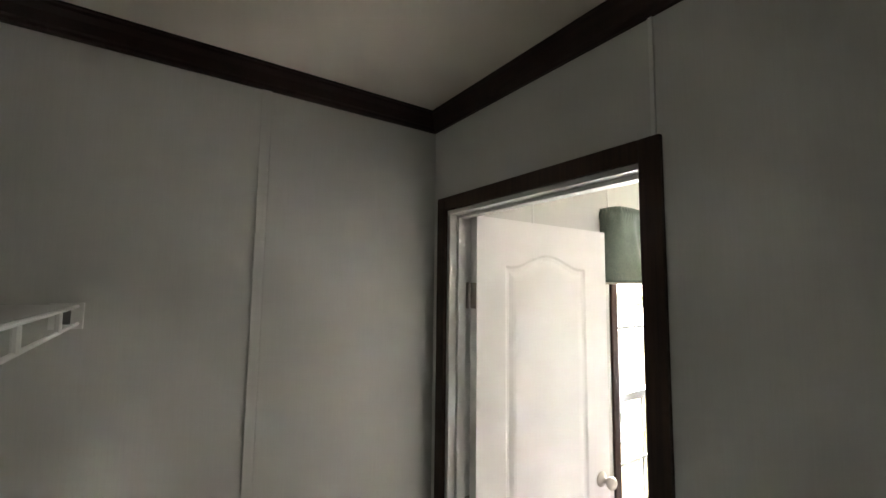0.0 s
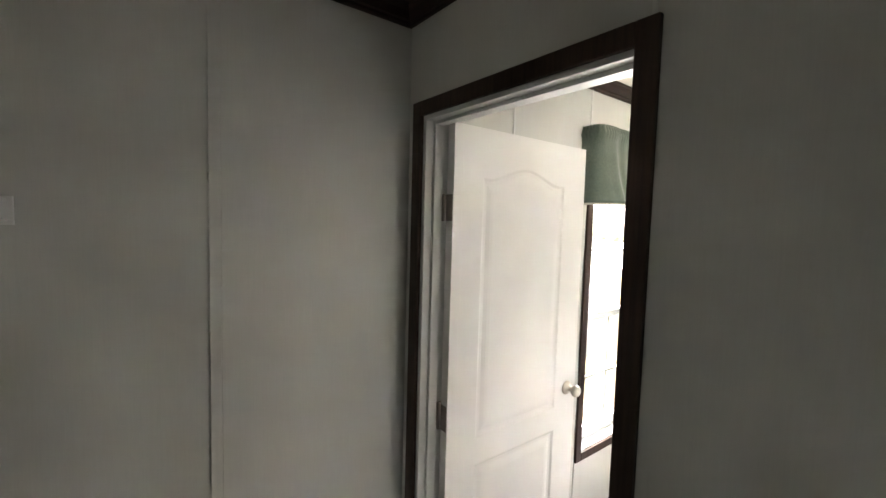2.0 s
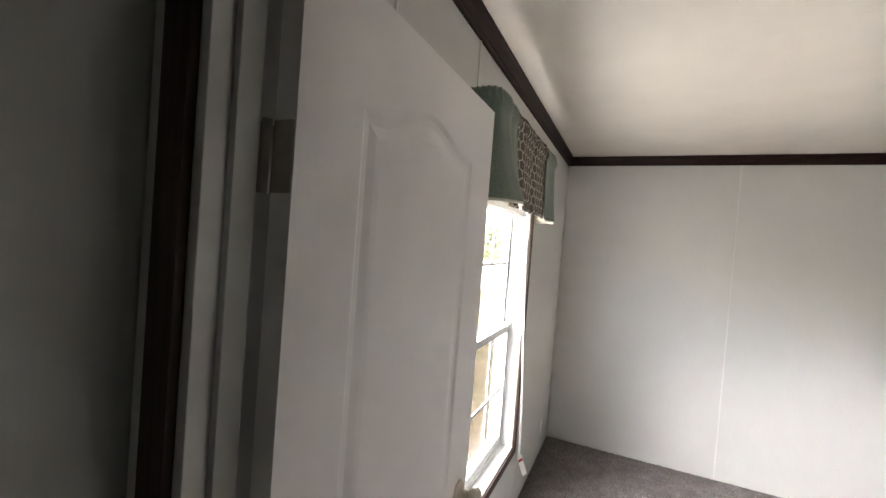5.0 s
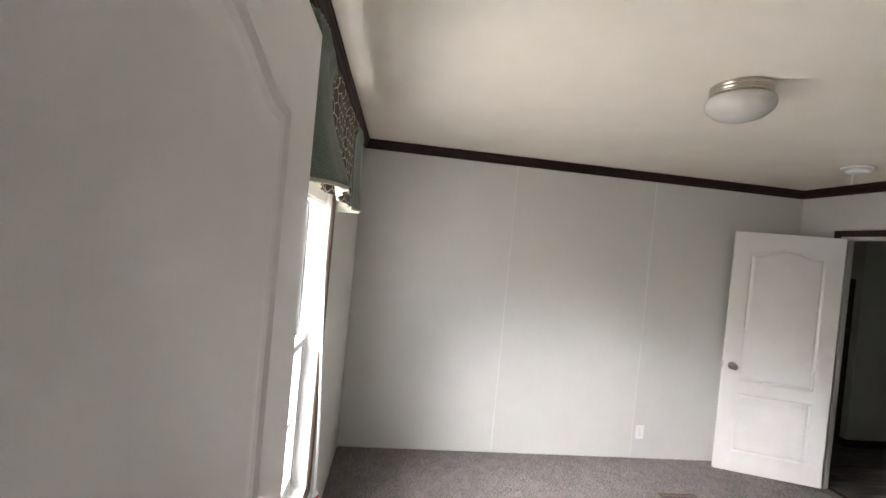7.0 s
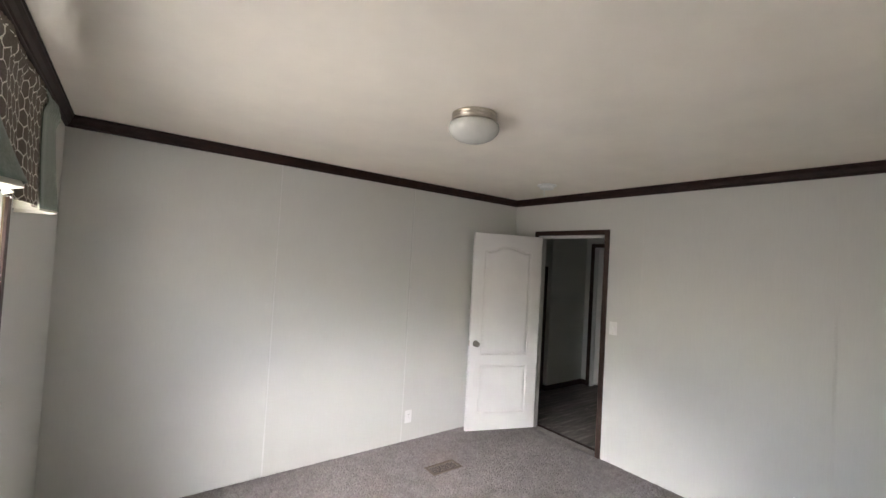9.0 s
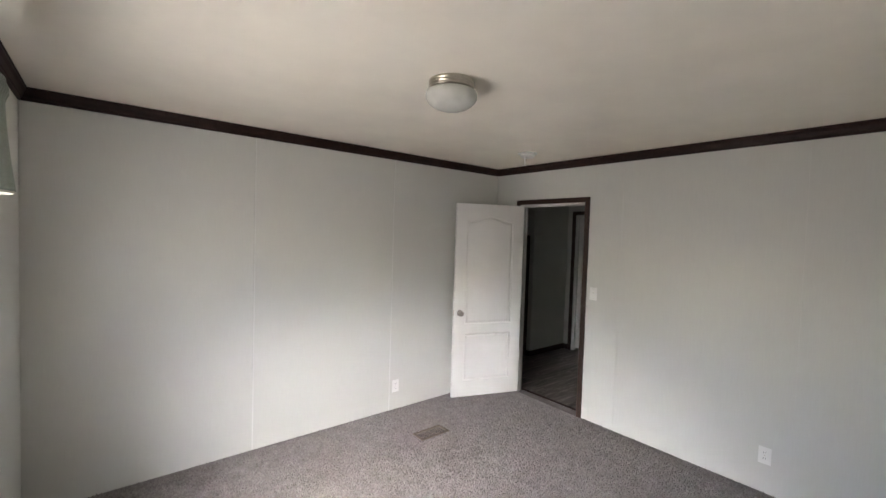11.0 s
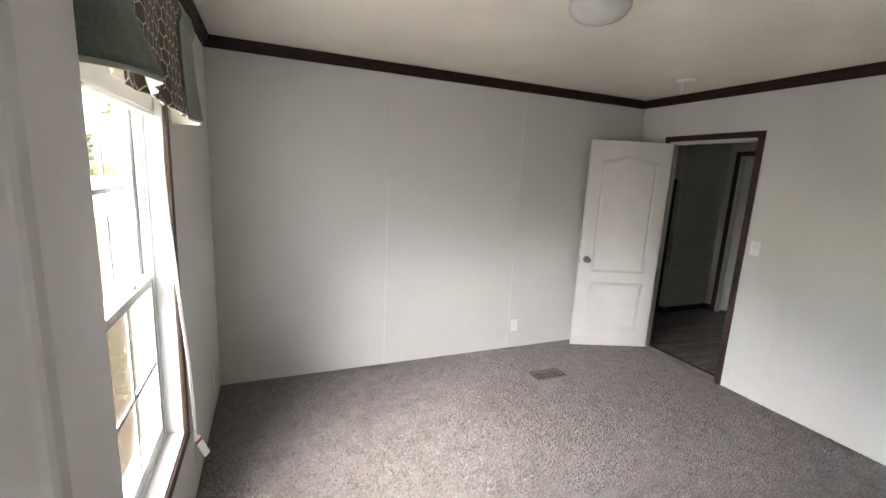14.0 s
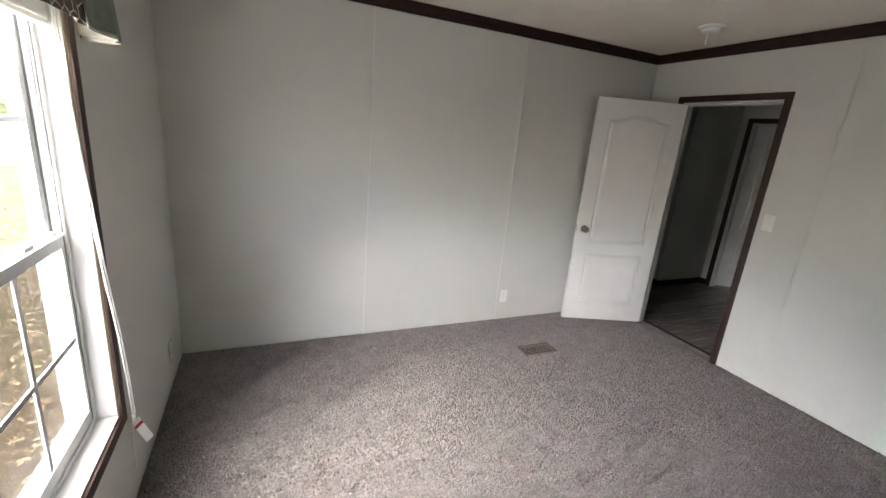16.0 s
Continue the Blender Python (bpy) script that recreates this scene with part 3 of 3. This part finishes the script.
def mini_blind():
    t = thing("mini_blind", "white mini blind drawn fully up under the valance", "blind", (0.010, 0, 0))
    part("headrail", boxed(-0.066, -0.030, WY0 + 0.014, WY1 - 0.014, 1.938, 1.966, bevel=0.002), PLASTIC, t)
    slat = mesh_of("slat", boxed(-0.062, -0.034, WY0 + 0.018, WY1 - 0.018, 0.0, 0.0012), PLASTIC)
    for k in range(38):
        one = new("slat", slat)
        one.parent, one.location.z = t, 1.826 + k * 0.0028
    part("bottom_rail", boxed(-0.062, -0.034, WY0 + 0.018, WY1 - 0.018, 1.808, 1.822, bevel=0.003), PLASTIC, t)
    part("tilt_wand", tube([(-0.024, WY0 + 0.035, 1.94), (-0.018, WY0 + 0.035, 1.5), (-0.016, WY0 + 0.035, 0.98)], 0.0045), PLASTIC, t)
    run = [(-0.026, WY1 - 0.03, 1.94), (-0.014, WY1 - 0.014, 1.45), (0.008, WY1 - 0.008, 1.02), (0.018, WY1 + 0.014, 0.80), (0.021, WY1 + 0.034, 0.60), (0.022, WY1 + 0.046, 0.42)]
    part("lift_cord", tube(run, 0.0034, 6), PLASTIC, t, "thin white lift cord")
    part("lift_cord", tube([(x + 0.005, y + 0.008, z) for x, y, z in run], 0.003, 6), PLASTIC, t)
    part("cord_joiner", lathe([(0.003, 0.0), (0.007, 0.006), (0.008, 0.03), (0.005, 0.038)], 12, "z", (0.023, WY1 + 0.048, 0.39)), PLASTIC, t, smooth=True)
    tag = part("warning_tag", boxed(-0.001, 0.001, -0.017, 0.017, -0.115, 0.0), PLASTIC, t, "white paper warning tag with red band")
    part("red_band", boxed(-0.0015, 0.0015, -0.0172, 0.0172, -0.034, -0.020), RED, tag)
    tag.matrix_basis = pose(0.025, WY1 + 0.052, 0.395, 16, -14, -40)
    part("spare_cord", tube([(0.020, WY1 + 0.046, 0.40), (0.012, WY1 + 0.050, 0.30), (0.010, WY1 + 0.053, 0.17)], 0.0018, 6), PLASTIC, t)


mini_blind()


def valance():
    t = thing("valance", "sage green valance with brown lattice centre and cream lining", "valance")
    ya, yb, out = -2.385, -1.205, 0.100
    ztop = 2.176
    rng = random.Random(5)
    ph = [rng.uniform(0, 6.28) for _ in range(6)]

    def plan(s):
        """The curve of the cloth seen from above, s from 0 to 1: wall, out, along, back to the wall."""
        r = 0.035
        total = 2 * (out - r) + 2 * r * math.pi / 2 + (yb - ya - 2 * r)
        d = s * total
        if d < out - r:
            return Vector((0.006 + d, ya)), Vector((0, -1))
        d -= out - r
        if d < r * math.pi / 2:
            a = d / r
            return Vector((0.006 + out - r + r * math.sin(a), ya + r - r * math.cos(a))), Vector((math.sin(a), -math.cos(a)))
        d -= r * math.pi / 2
        if d < yb - ya - 2 * r:
            return Vector((0.006 + out, ya + r + d)), Vector((1, 0))
        d -= yb - ya - 2 * r
        if d < r * math.pi / 2:
            a = d / r
            return Vector((0.006 + out - r + r * math.cos(a), yb - r + r * math.sin(a))), Vector((math.cos(a), math.sin(a)))
        d -= r * math.pi / 2
        return Vector((0.006 + out - r - d, yb)), Vector((0, 1))

    def cloth(s0, s1, zbot, off, waves, flare, thick=0.0025, cols=70, rows=26, sag=0.0):
        bm = bmesh.new()
        sheets = []
        for layer in (0, 1):
            grid = []
            for i in range(cols + 1):
                s = s0 + (s1 - s0) * i / cols
                p, nrm = plan(s)
                edge = i / cols
                col = []
                for k in range(rows + 1):
                    v = k / rows
                    z = ztop - (ztop - (zbot + sag * math.sin(math.pi * edge))) * v
                    fold = sum(math.sin(s * w + ph[j] + 0.7 * v * (j + 1)) * a for j, (w, a) in enumerate(waves))
                    gather = 0.004 * math.sin(s * 420 + ph[5]) * max(0, 1 - v * 5)
                    pocket = 0.010 * math.exp(-((v - 0.10) / 0.05) ** 2)
                    d = off + fold * (0.35 + 0.65 * v) + gather + pocket + flare * v * v * (0.6 + 0.4 * math.sin(math.pi * edge)) - layer * thick
                    col.append(bm.verts.new((max(p.x + nrm.x * d, 0.0035 - layer * 0.001), p.y + nrm.y * d, z)))
                grid.append(col)
            sheets.append(grid)
            for i in range(cols):
                for k in range(rows):
                    bm.faces.new((grid[i][k], grid[i + 1][k], grid[i + 1][k + 1], grid[i][k + 1]))
        a, b = sheets
        for i in range(cols):
            for k in (0, rows):
                bm.faces.new((a[i][k], a[i + 1][k], b[i + 1][k], b[i][k]))
        for k in range(rows):
            for i in (0, cols):
                bm.faces.new((a[i][k], a[i][k + 1], b[i][k + 1], b[i][k]))
        return bm

    w = ((26, 0.007), (61, 0.004), (97, 0.002))
    part("lining", cloth(0.004, 0.996, 1.806, -0.006, w, 0.012, 0.002, 120), LINING, t, "cream cotton lining", smooth=True)
    part("centre_panel", cloth(0.235, 0.735, 1.800, 0.0, w, 0.012), LATTICE, t, "brown cloth with pale hexagon lattice print", smooth=True)
    left, right = ((30, 0.011), (70, 0.005), (97, 0.002)), ((34, 0.008), (70, 0.004), (97, 0.002))
    part("side_panel", cloth(0.0, 0.262, 1.792, 0.006, left, 0.080, sag=0.006), SAGE, t, smooth=True)
    part("side_panel", cloth(0.720, 1.0, 1.800, 0.004, right, 0.022), SAGE, t, smooth=True)
    part("panel_lining", cloth(0.003, 0.260, 1.783, 0.002, left, 0.080, 0.0015, sag=0.006), LINING, t, "cream lining of the flared side panel", smooth=True)
    part("panel_lining", cloth(0.723, 0.997, 1.793, 0.0005, right, 0.022, 0.0015), LINING, t, "cream lining of the side panel", smooth=True)
    part("curtain_rod", tube([(0.004, ya + 0.012, 2.150), (0.075, ya + 0.012, 2.150), (0.088, ya + 0.03, 2.150), (0.088, yb - 0.03, 2.150), (0.075, yb - 0.012, 2.150), (0.004, yb - 0.012, 2.150)], 0.006), PLASTIC, t)


valance()


# ---- ceiling fixtures ----
def ceiling_lamp(x, y):
    t = thing("ceiling_light", "flush ceiling light with nickel band and frosted glass bowl, unlit", "ceiling light", (x, y, CZ))
    part("base_ring", lathe([(0.108, -0.0003), (0.112, -0.004), (0.112, -0.013), (0.107, -0.016), (0.107, -0.019), (0.112, -0.021), (0.112, -0.028), (0.107, -0.030), (0.107, -0.032), (0.111, -0.034), (0.109, -0.042), (0.095, -0.043)], 56), NICKEL, t, "stepped brushed nickel band", smooth=True)
    prof = [(0.094, -0.0435), (0.104, -0.045)]
    for k in range(1, 17):
        a = -0.42 + (math.pi / 2 + 0.42) * k / 16
        prof.append((0.126 * math.cos(a), -0.073 - 0.070 * math.sin(a)))
    prof[-1] = (0.004, -0.143)
    part("glass_bowl", lathe(prof, 56), OPAL, t, "white frosted glass bowl", smooth=True)


ceiling_lamp(1.673, -1.738)


def smoke_alarm(x, y):
    t = thing("smoke_alarm", "small round white smoke alarm with a hanging tab", "smoke alarm", (x, y, CZ))
    part("base", lathe([(0.084, -0.0003), (0.085, -0.004), (0.084, -0.010), (0.076, -0.013)], 44), PLASTIC, t, smooth=True)
    part("cover", lathe([(0.064, -0.0135), (0.062, -0.030), (0.055, -0.039), (0.032, -0.043), (0.004, -0.0435)], 44), PLASTIC, t, smooth=True)
    part("pull_tab", boxed(-0.056, -0.044, -0.014, -0.0126, -0.120, -0.030), PLASTIC, t)


smoke_alarm(3.298, -0.877)


# ---- plates and vent ----
def plate(name, label, category, at, turn, toggle=False):
    """A wall plate facing +y before it is turned."""
    t = thing(name, label, category, at, turn)
    part("cover_plate", boxed(-0.036, 0.036, 0.0, 0.006, -0.058, 0.058, bevel=0.002), PLASTIC, t)
    if toggle:
        part("toggle", boxed(-0.005, 0.005, 0.006, 0.018, -0.004, 0.014, bevel=0.002), PLASTIC, t)
        part("toggle_surround", boxed(-0.008, 0.008, 0.006, 0.0072, -0.014, 0.014), PLASTIC, t)
    else:
        for z in (-0.02, 0.02):
            s = part("socket", lathe([(0.0155, 0.006), (0.0155, 0.0082), (0.013, 0.0085)], 20, "y", (0, 0, z)), PLASTIC, t)
            for x in (-0.006, 0.006):
                part("slot", boxed(x - 0.001, x + 0.001, 0.0084, 0.0088, z - 0.002, z + 0.006), DARK, s)
    for z in ((-0.045, 0.045) if toggle else (0.0,)):
        part("screw", lathe([(0.003, 0.006), (0.0028, 0.0068)], 10, "y", (0, 0, z)), NICKEL, t)
    return t


plate("wall_outlet", "white duplex outlet low on the grey wall", "outlet", (2.530, -0.0045, 0.232), 180)
plate("wall_outlet", "white duplex outlet near the floor on the doorway wall", "outlet", (WX - 0.0045, -2.575, 0.264), 90)
plate("wall_outlet", "white duplex outlet beside the window", "outlet", (0.0045, -0.372, 0.235), -90)
plate("light_switch", "white toggle light switch beside the dark door casing", "light switch", (WX - 0.0045, -1.252, 1.192), 90, True)

vent = thing("floor_vent", "brown metal floor register set in the carpet", "floor vent", (2.52, -0.592, 0.008))
part("frame", slab("x", 0, 0.006, -0.07, 0.07, -0.145, 0.145, [(-0.05, 0.05, -0.125, 0.125)]), VENT, vent).matrix_basis = pose(0, 0, 0.008, 0, 90, 0)
part("backing", boxed(-0.126, 0.126, -0.051, 0.051, -0.006, -0.004), DARK, vent)
for k in range(17):
    part("slat", boxed(-0.0048, 0.0048, -0.0495, 0.0495, 0.001, 0.004), VENT, vent).matrix_basis = pose(-0.116 + k * 0.0145, 0, 0.0, 0, 18, 0)
part("damper_lever", boxed(0.117, 0.121, -0.006, 0.006, 0.004, 0.012), VENT, vent)


# ---- closet shelf ----
def wire_shelf():
    t = thing("wire_shelf", "white coated wire closet shelf with end bracket", "shelf")
    yf, yk, z, x1 = -4.398, -4.742, 1.708, WX - 0.004
    part("front_rod", tube([(0.002, yf, z), (x1, yf, z)], 0.0042), PLASTIC, t)
    part("lip_rod", tube([(0.002, yf + 0.002, z - 0.040), (x1, yf + 0.002, z - 0.040)], 0.0042), PLASTIC, t)
    part("back_rod", tube([(0.002, yk, z), (x1, yk, z)], 0.0042), PLASTIC, t)
    part("middle_rod", tube([(0.002, (yf + yk) / 2, z - 0.006), (x1, (yf + yk) / 2, z - 0.006)], 0.0035), PLASTIC, t)
    wire = part("deck_wire", tube([(0, yk, z + 0.005), (0, yf, z + 0.005)], 0.0016, 5), PLASTIC, t)
    wire.location.x = 0.045
    for k in range(1, 149):
        w = wire.copy()
        scene.collection.objects.link(w)
        w.location.x = 0.045 + k * 0.0255
    hold = part("end_bracket", slab("x", 0.0005, 0.016, yf - 0.048, yf + 0.012, z - 0.052, z + 0.008, [(yf - 0.036, yf - 0.010, z - 0.042, z - 0.006)]), PLASTIC, t, "white plastic wall bracket")
    # added backing plate: its grey paints the shade of the bracket's deep opening
    part("socket", boxed(0.001, 0.003, yf - 0.037, yf - 0.009, z - 0.043, z - 0.005), PILE_SHADE, hold, "grey backing painted as the shade in the bracket's hollow")
    part("end_bracket", boxed(0.0005, 0.012, yk - 0.006, yk + 0.014, z - 0.012, z + 0.010, bevel=0.003), PLASTIC, t)
    for k in range(13):
        part("lip_upright", tube([(0.25 + k * 0.28, yf + 0.003, z - 0.002), (0.25 + k * 0.28, yf + 0.004, z - 0.039)], 0.0055, 8), PLASTIC, t)


wire_shelf()

# ---- hall ----
cab = thing("tall_cabinet", "tall dark brown cabinet against the hall wall", "cabinet")
part("cabinet_side", boxed(4.985, 5.046, 0.462, 0.522, 0.0, 1.715, bevel=0.003), TRIM_V, cab)
part("cabinet_body", boxed(4.75, 5.046, 0.5235, 1.10, 0.0, 1.712, bevel=0.003), TRIM_V, cab)

# ---- outdoors ----
GZ = -0.80


def ground():
    bm = bmesh.new()
    n, grid = 90, []
    for i in range(n + 1):
        row = []
        for k in range(n + 1):
            u, v = i / n * 2 - 1, k / n * 2 - 1
            x, y = math.copysign(abs(u) ** 2.6 * 600, u), math.copysign(abs(v) ** 2.6 * 600, v)
            far = min(1, max(0, (math.hypot(x, y) - 12) / 30))
            row.append(bm.verts.new((x - 4, y, GZ + far * (noise.noise((x * 0.03, y * 0.03, 0)) * 0.6) + 0.02 * noise.noise((x * 0.7, y * 0.7, 3)))))
        grid.append(row)
    for i in range(n):
        for k in range(n):
            bm.faces.new((grid[i][k], grid[i + 1][k], grid[i + 1][k + 1], grid[i][k + 1]))
    return tagged(part("ground", bm, GROUND, smooth=True), "patchy dry lawn with bare sandy soil", "ground", kind="structure")


ground()
bm = bmesh.new()
for k in range(50):
    a, b = -150 + k * 4, -146 + k * 4
    edges = [(18.5 + 1.6 * math.sin(q * 0.09) + 0.7 * math.sin(q * 0.31), 49 + 1.2 * math.sin(q * 0.05)) for q in (a, b)]
    (n0, f0), (n1, f1) = edges
    bm.faces.new([bm.verts.new(p) for p in ((a, n0, GZ + 0.10), (b, n1, GZ + 0.10), (b, f1, GZ + 0.30), (a, f0, GZ + 0.30))])
bmesh.ops.remove_doubles(bm, verts=bm.verts, dist=0.01)
bmesh.ops.solidify(bm, geom=bm.faces[:], thickness=0.9)
tagged(part("road", bm, SAND), "wide pale sandy drive beyond the lawn", "driveway", kind="structure")


def scatter_leaves(k, x0, x1, y0, y1, size, seed):
    rng = np.random.default_rng(seed)
    c = np.stack([rng.uniform(x0, x1, k), rng.uniform(y0, y1, k), np.full(k, GZ + 0.035) + rng.uniform(0, 0.03, k)], 1)
    a, s = rng.uniform(0, 6.28, k), rng.uniform(0.6, 1.3, k) * size
    ex = np.stack([np.cos(a), np.sin(a), rng.uniform(-0.4, 0.4, k)], 1) * s[:, None]
    ey = np.stack([-np.sin(a), np.cos(a), rng.uniform(-0.4, 0.4, k)], 1) * s[:, None] * 0.6
    v = np.stack([c - ex, c + ey, c + ex, c - ey], 1)
    me = bpy.data.meshes.new("fallen_leaves")
    me.from_pydata(v.reshape(-1, 3).tolist(), [], (np.arange(k)[:, None] * 4 + np.arange(4)).tolist())
    me.materials.append(LITTER)
    return tagged(new("fallen_leaves", me), "dry tan fallen leaves scattered on the lawn", "leaves", kind="stuff")


scatter_leaves(24000, -9, -0.8, -3, 9, 0.024, 8)


def crown_leaves(rng, centres, k, size):
    pts = []
    for c, r in centres:
        d = rng.normal(0, 1, (k, 3))
        d /= np.linalg.norm(d, axis=1)[:, None]
        pts.append(np.array(c) + d * (r * rng.uniform(0.35, 1.05, (k, 1))) * np.array([1, 1, 0.75]))
    c = np.concatenate(pts)
    m = len(c)
    ex, ey = rng.normal(0, 1, (m, 3)), rng.normal(0, 1, (m, 3))
    ex /= np.linalg.norm(ex, axis=1)[:, None]
    ey -= (ey * ex).sum(1)[:, None] * ex
    ey /= np.linalg.norm(ey, axis=1)[:, None]
    s = rng.uniform(0.6, 1.4, (m, 1)) * size
    v = np.stack([c - ex * s, c + ey * s * 0.55, c + ex * s, c - ey * s * 0.55], 1)
    me = bpy.data.meshes.new("crown")
    me.from_pydata(v.reshape(-1, 3).tolist(), [], (np.arange(m)[:, None] * 4 + np.arange(4)).tolist())
    me.materials.append(LEAF)
    return me


def tree(x, y, h, seed, spread=0.3, bare=0.35, label="tall leafy tree beyond the lawn"):
    rng = np.random.default_rng(seed)
    t = thing("tree", label, "tree", (x, y, GZ), group="trees beyond the lawn")
    pts = [(rng.normal(0, 0.03) * h * f, rng.normal(0, 0.03) * h * f, h * f) for f in (-0.02, 0.2, 0.4, 0.6, 0.8, 0.95)]
    part("trunk", tube(pts, [0.028 * h * (1 - 0.9 * f) + 0.02 for f in (0, 0.2, 0.4, 0.6, 0.8, 0.95)], 9), BARK, t, smooth=True)
    centres = []
    for k in range(13):
        f = bare + (1 - bare) * (k + 0.5) / 13
        a = k * 2.4 + rng.uniform(-0.4, 0.4)
        r = spread * h * (1.05 - 0.75 * (f - bare) / (1 - bare)) * rng.uniform(0.6, 1.1)
        p0 = Vector((0, 0, h * f * 0.92))
        p1 = Vector((r * math.cos(a), r * math.sin(a), h * f + 0.06 * h))
        part("limb", tube([p0, (p0 + p1) / 2 + Vector((0, 0, 0.01 * h)), p1], [0.010 * h, 0.006 * h, 0.002 * h], 6), BARK, t)
        centres.append((tuple(p1), 0.10 * h * rng.uniform(0.8, 1.3)))
        centres.append((tuple((p0 + p1) / 2), 0.08 * h * rng.uniform(0.7, 1.2)))
    crown = new("crown", crown_leaves(rng, centres, 95, 0.014 * h + 0.05))
    crown.parent = t


for q, (x, y, h) in enumerate(((-25.5, 56, 15), (-34, 60, 16), (-43, 57, 14), (-16, 62, 13), (-52, 54, 15), (-7, 60, 14), (-62, 40, 14), (-66, 18, 13), (-60, -8, 14))):
    tree(x, y, h, 20 + q, 0.34, 0.5)
for q, (x, y, h) in enumerate(((-29.5, 66, 6), (-21, 64, 5), (-38, 68, 6.5), (-47, 66, 6), (-12, 66, 5.5))):
    tree(x, y, h, 40 + q, 0.36, 0.15, "small leafy tree branched low to the ground")


def bush(x, y, r, seed):
    rng = np.random.default_rng(seed)
    t = thing("bush", "low rounded green bush at the edge of the sandy drive", "bush", (x, y, GZ), group="bushes across the driveway")
    centres = [((rng.uniform(-0.7, 0.7) * r, rng.uniform(-0.7, 0.7) * r, r * rng.uniform(0.25, 0.7)), r * rng.uniform(0.3, 0.5)) for _ in range(9)]
    for c, _ in centres[:5]:
        part("stem", tube([(c[0] * 0.2, c[1] * 0.2, -0.1), c], [0.03, 0.012], 5), BARK, t)
    crown = new("foliage", crown_leaves(rng, centres, 150, 0.11))
    crown.parent = t


for q in range(16):
    bush(-52 + q * 3.1 + 0.9 * math.sin(q * 2.3), 53.5 + 1.5 * math.sin(q * 1.7), 1.9 + 0.5 * math.sin(q * 3.1), 60 + q)

# ---- hall floor planks ----
PL, PW = 1.22, 0.178
plank_mesh = mesh_of("plank", boxed(-PL / 2 + 0.0008, PL / 2 - 0.0008, -PW / 2 + 0.0008, PW / 2 - 0.0008, -0.0038, 0.0, bevel=0.0008), PLANK)
row = 0
yy = -1.9
while yy < 2.3:
    xx = 3.966 + PL / 2 - (row * 0.43) % PL
    while xx - PL / 2 < 6.9:
        a, b = max(xx - PL / 2, 3.992), min(xx + PL / 2, 6.9)
        if b - a > 0.1:
            p = new("plank", plank_mesh)
            p.parent = hall_floor
            p.location = ((a + b) / 2, yy, 0.0)
            p.scale.x = (b - a) / PL
        xx += PL
    yy += PW
    row += 1
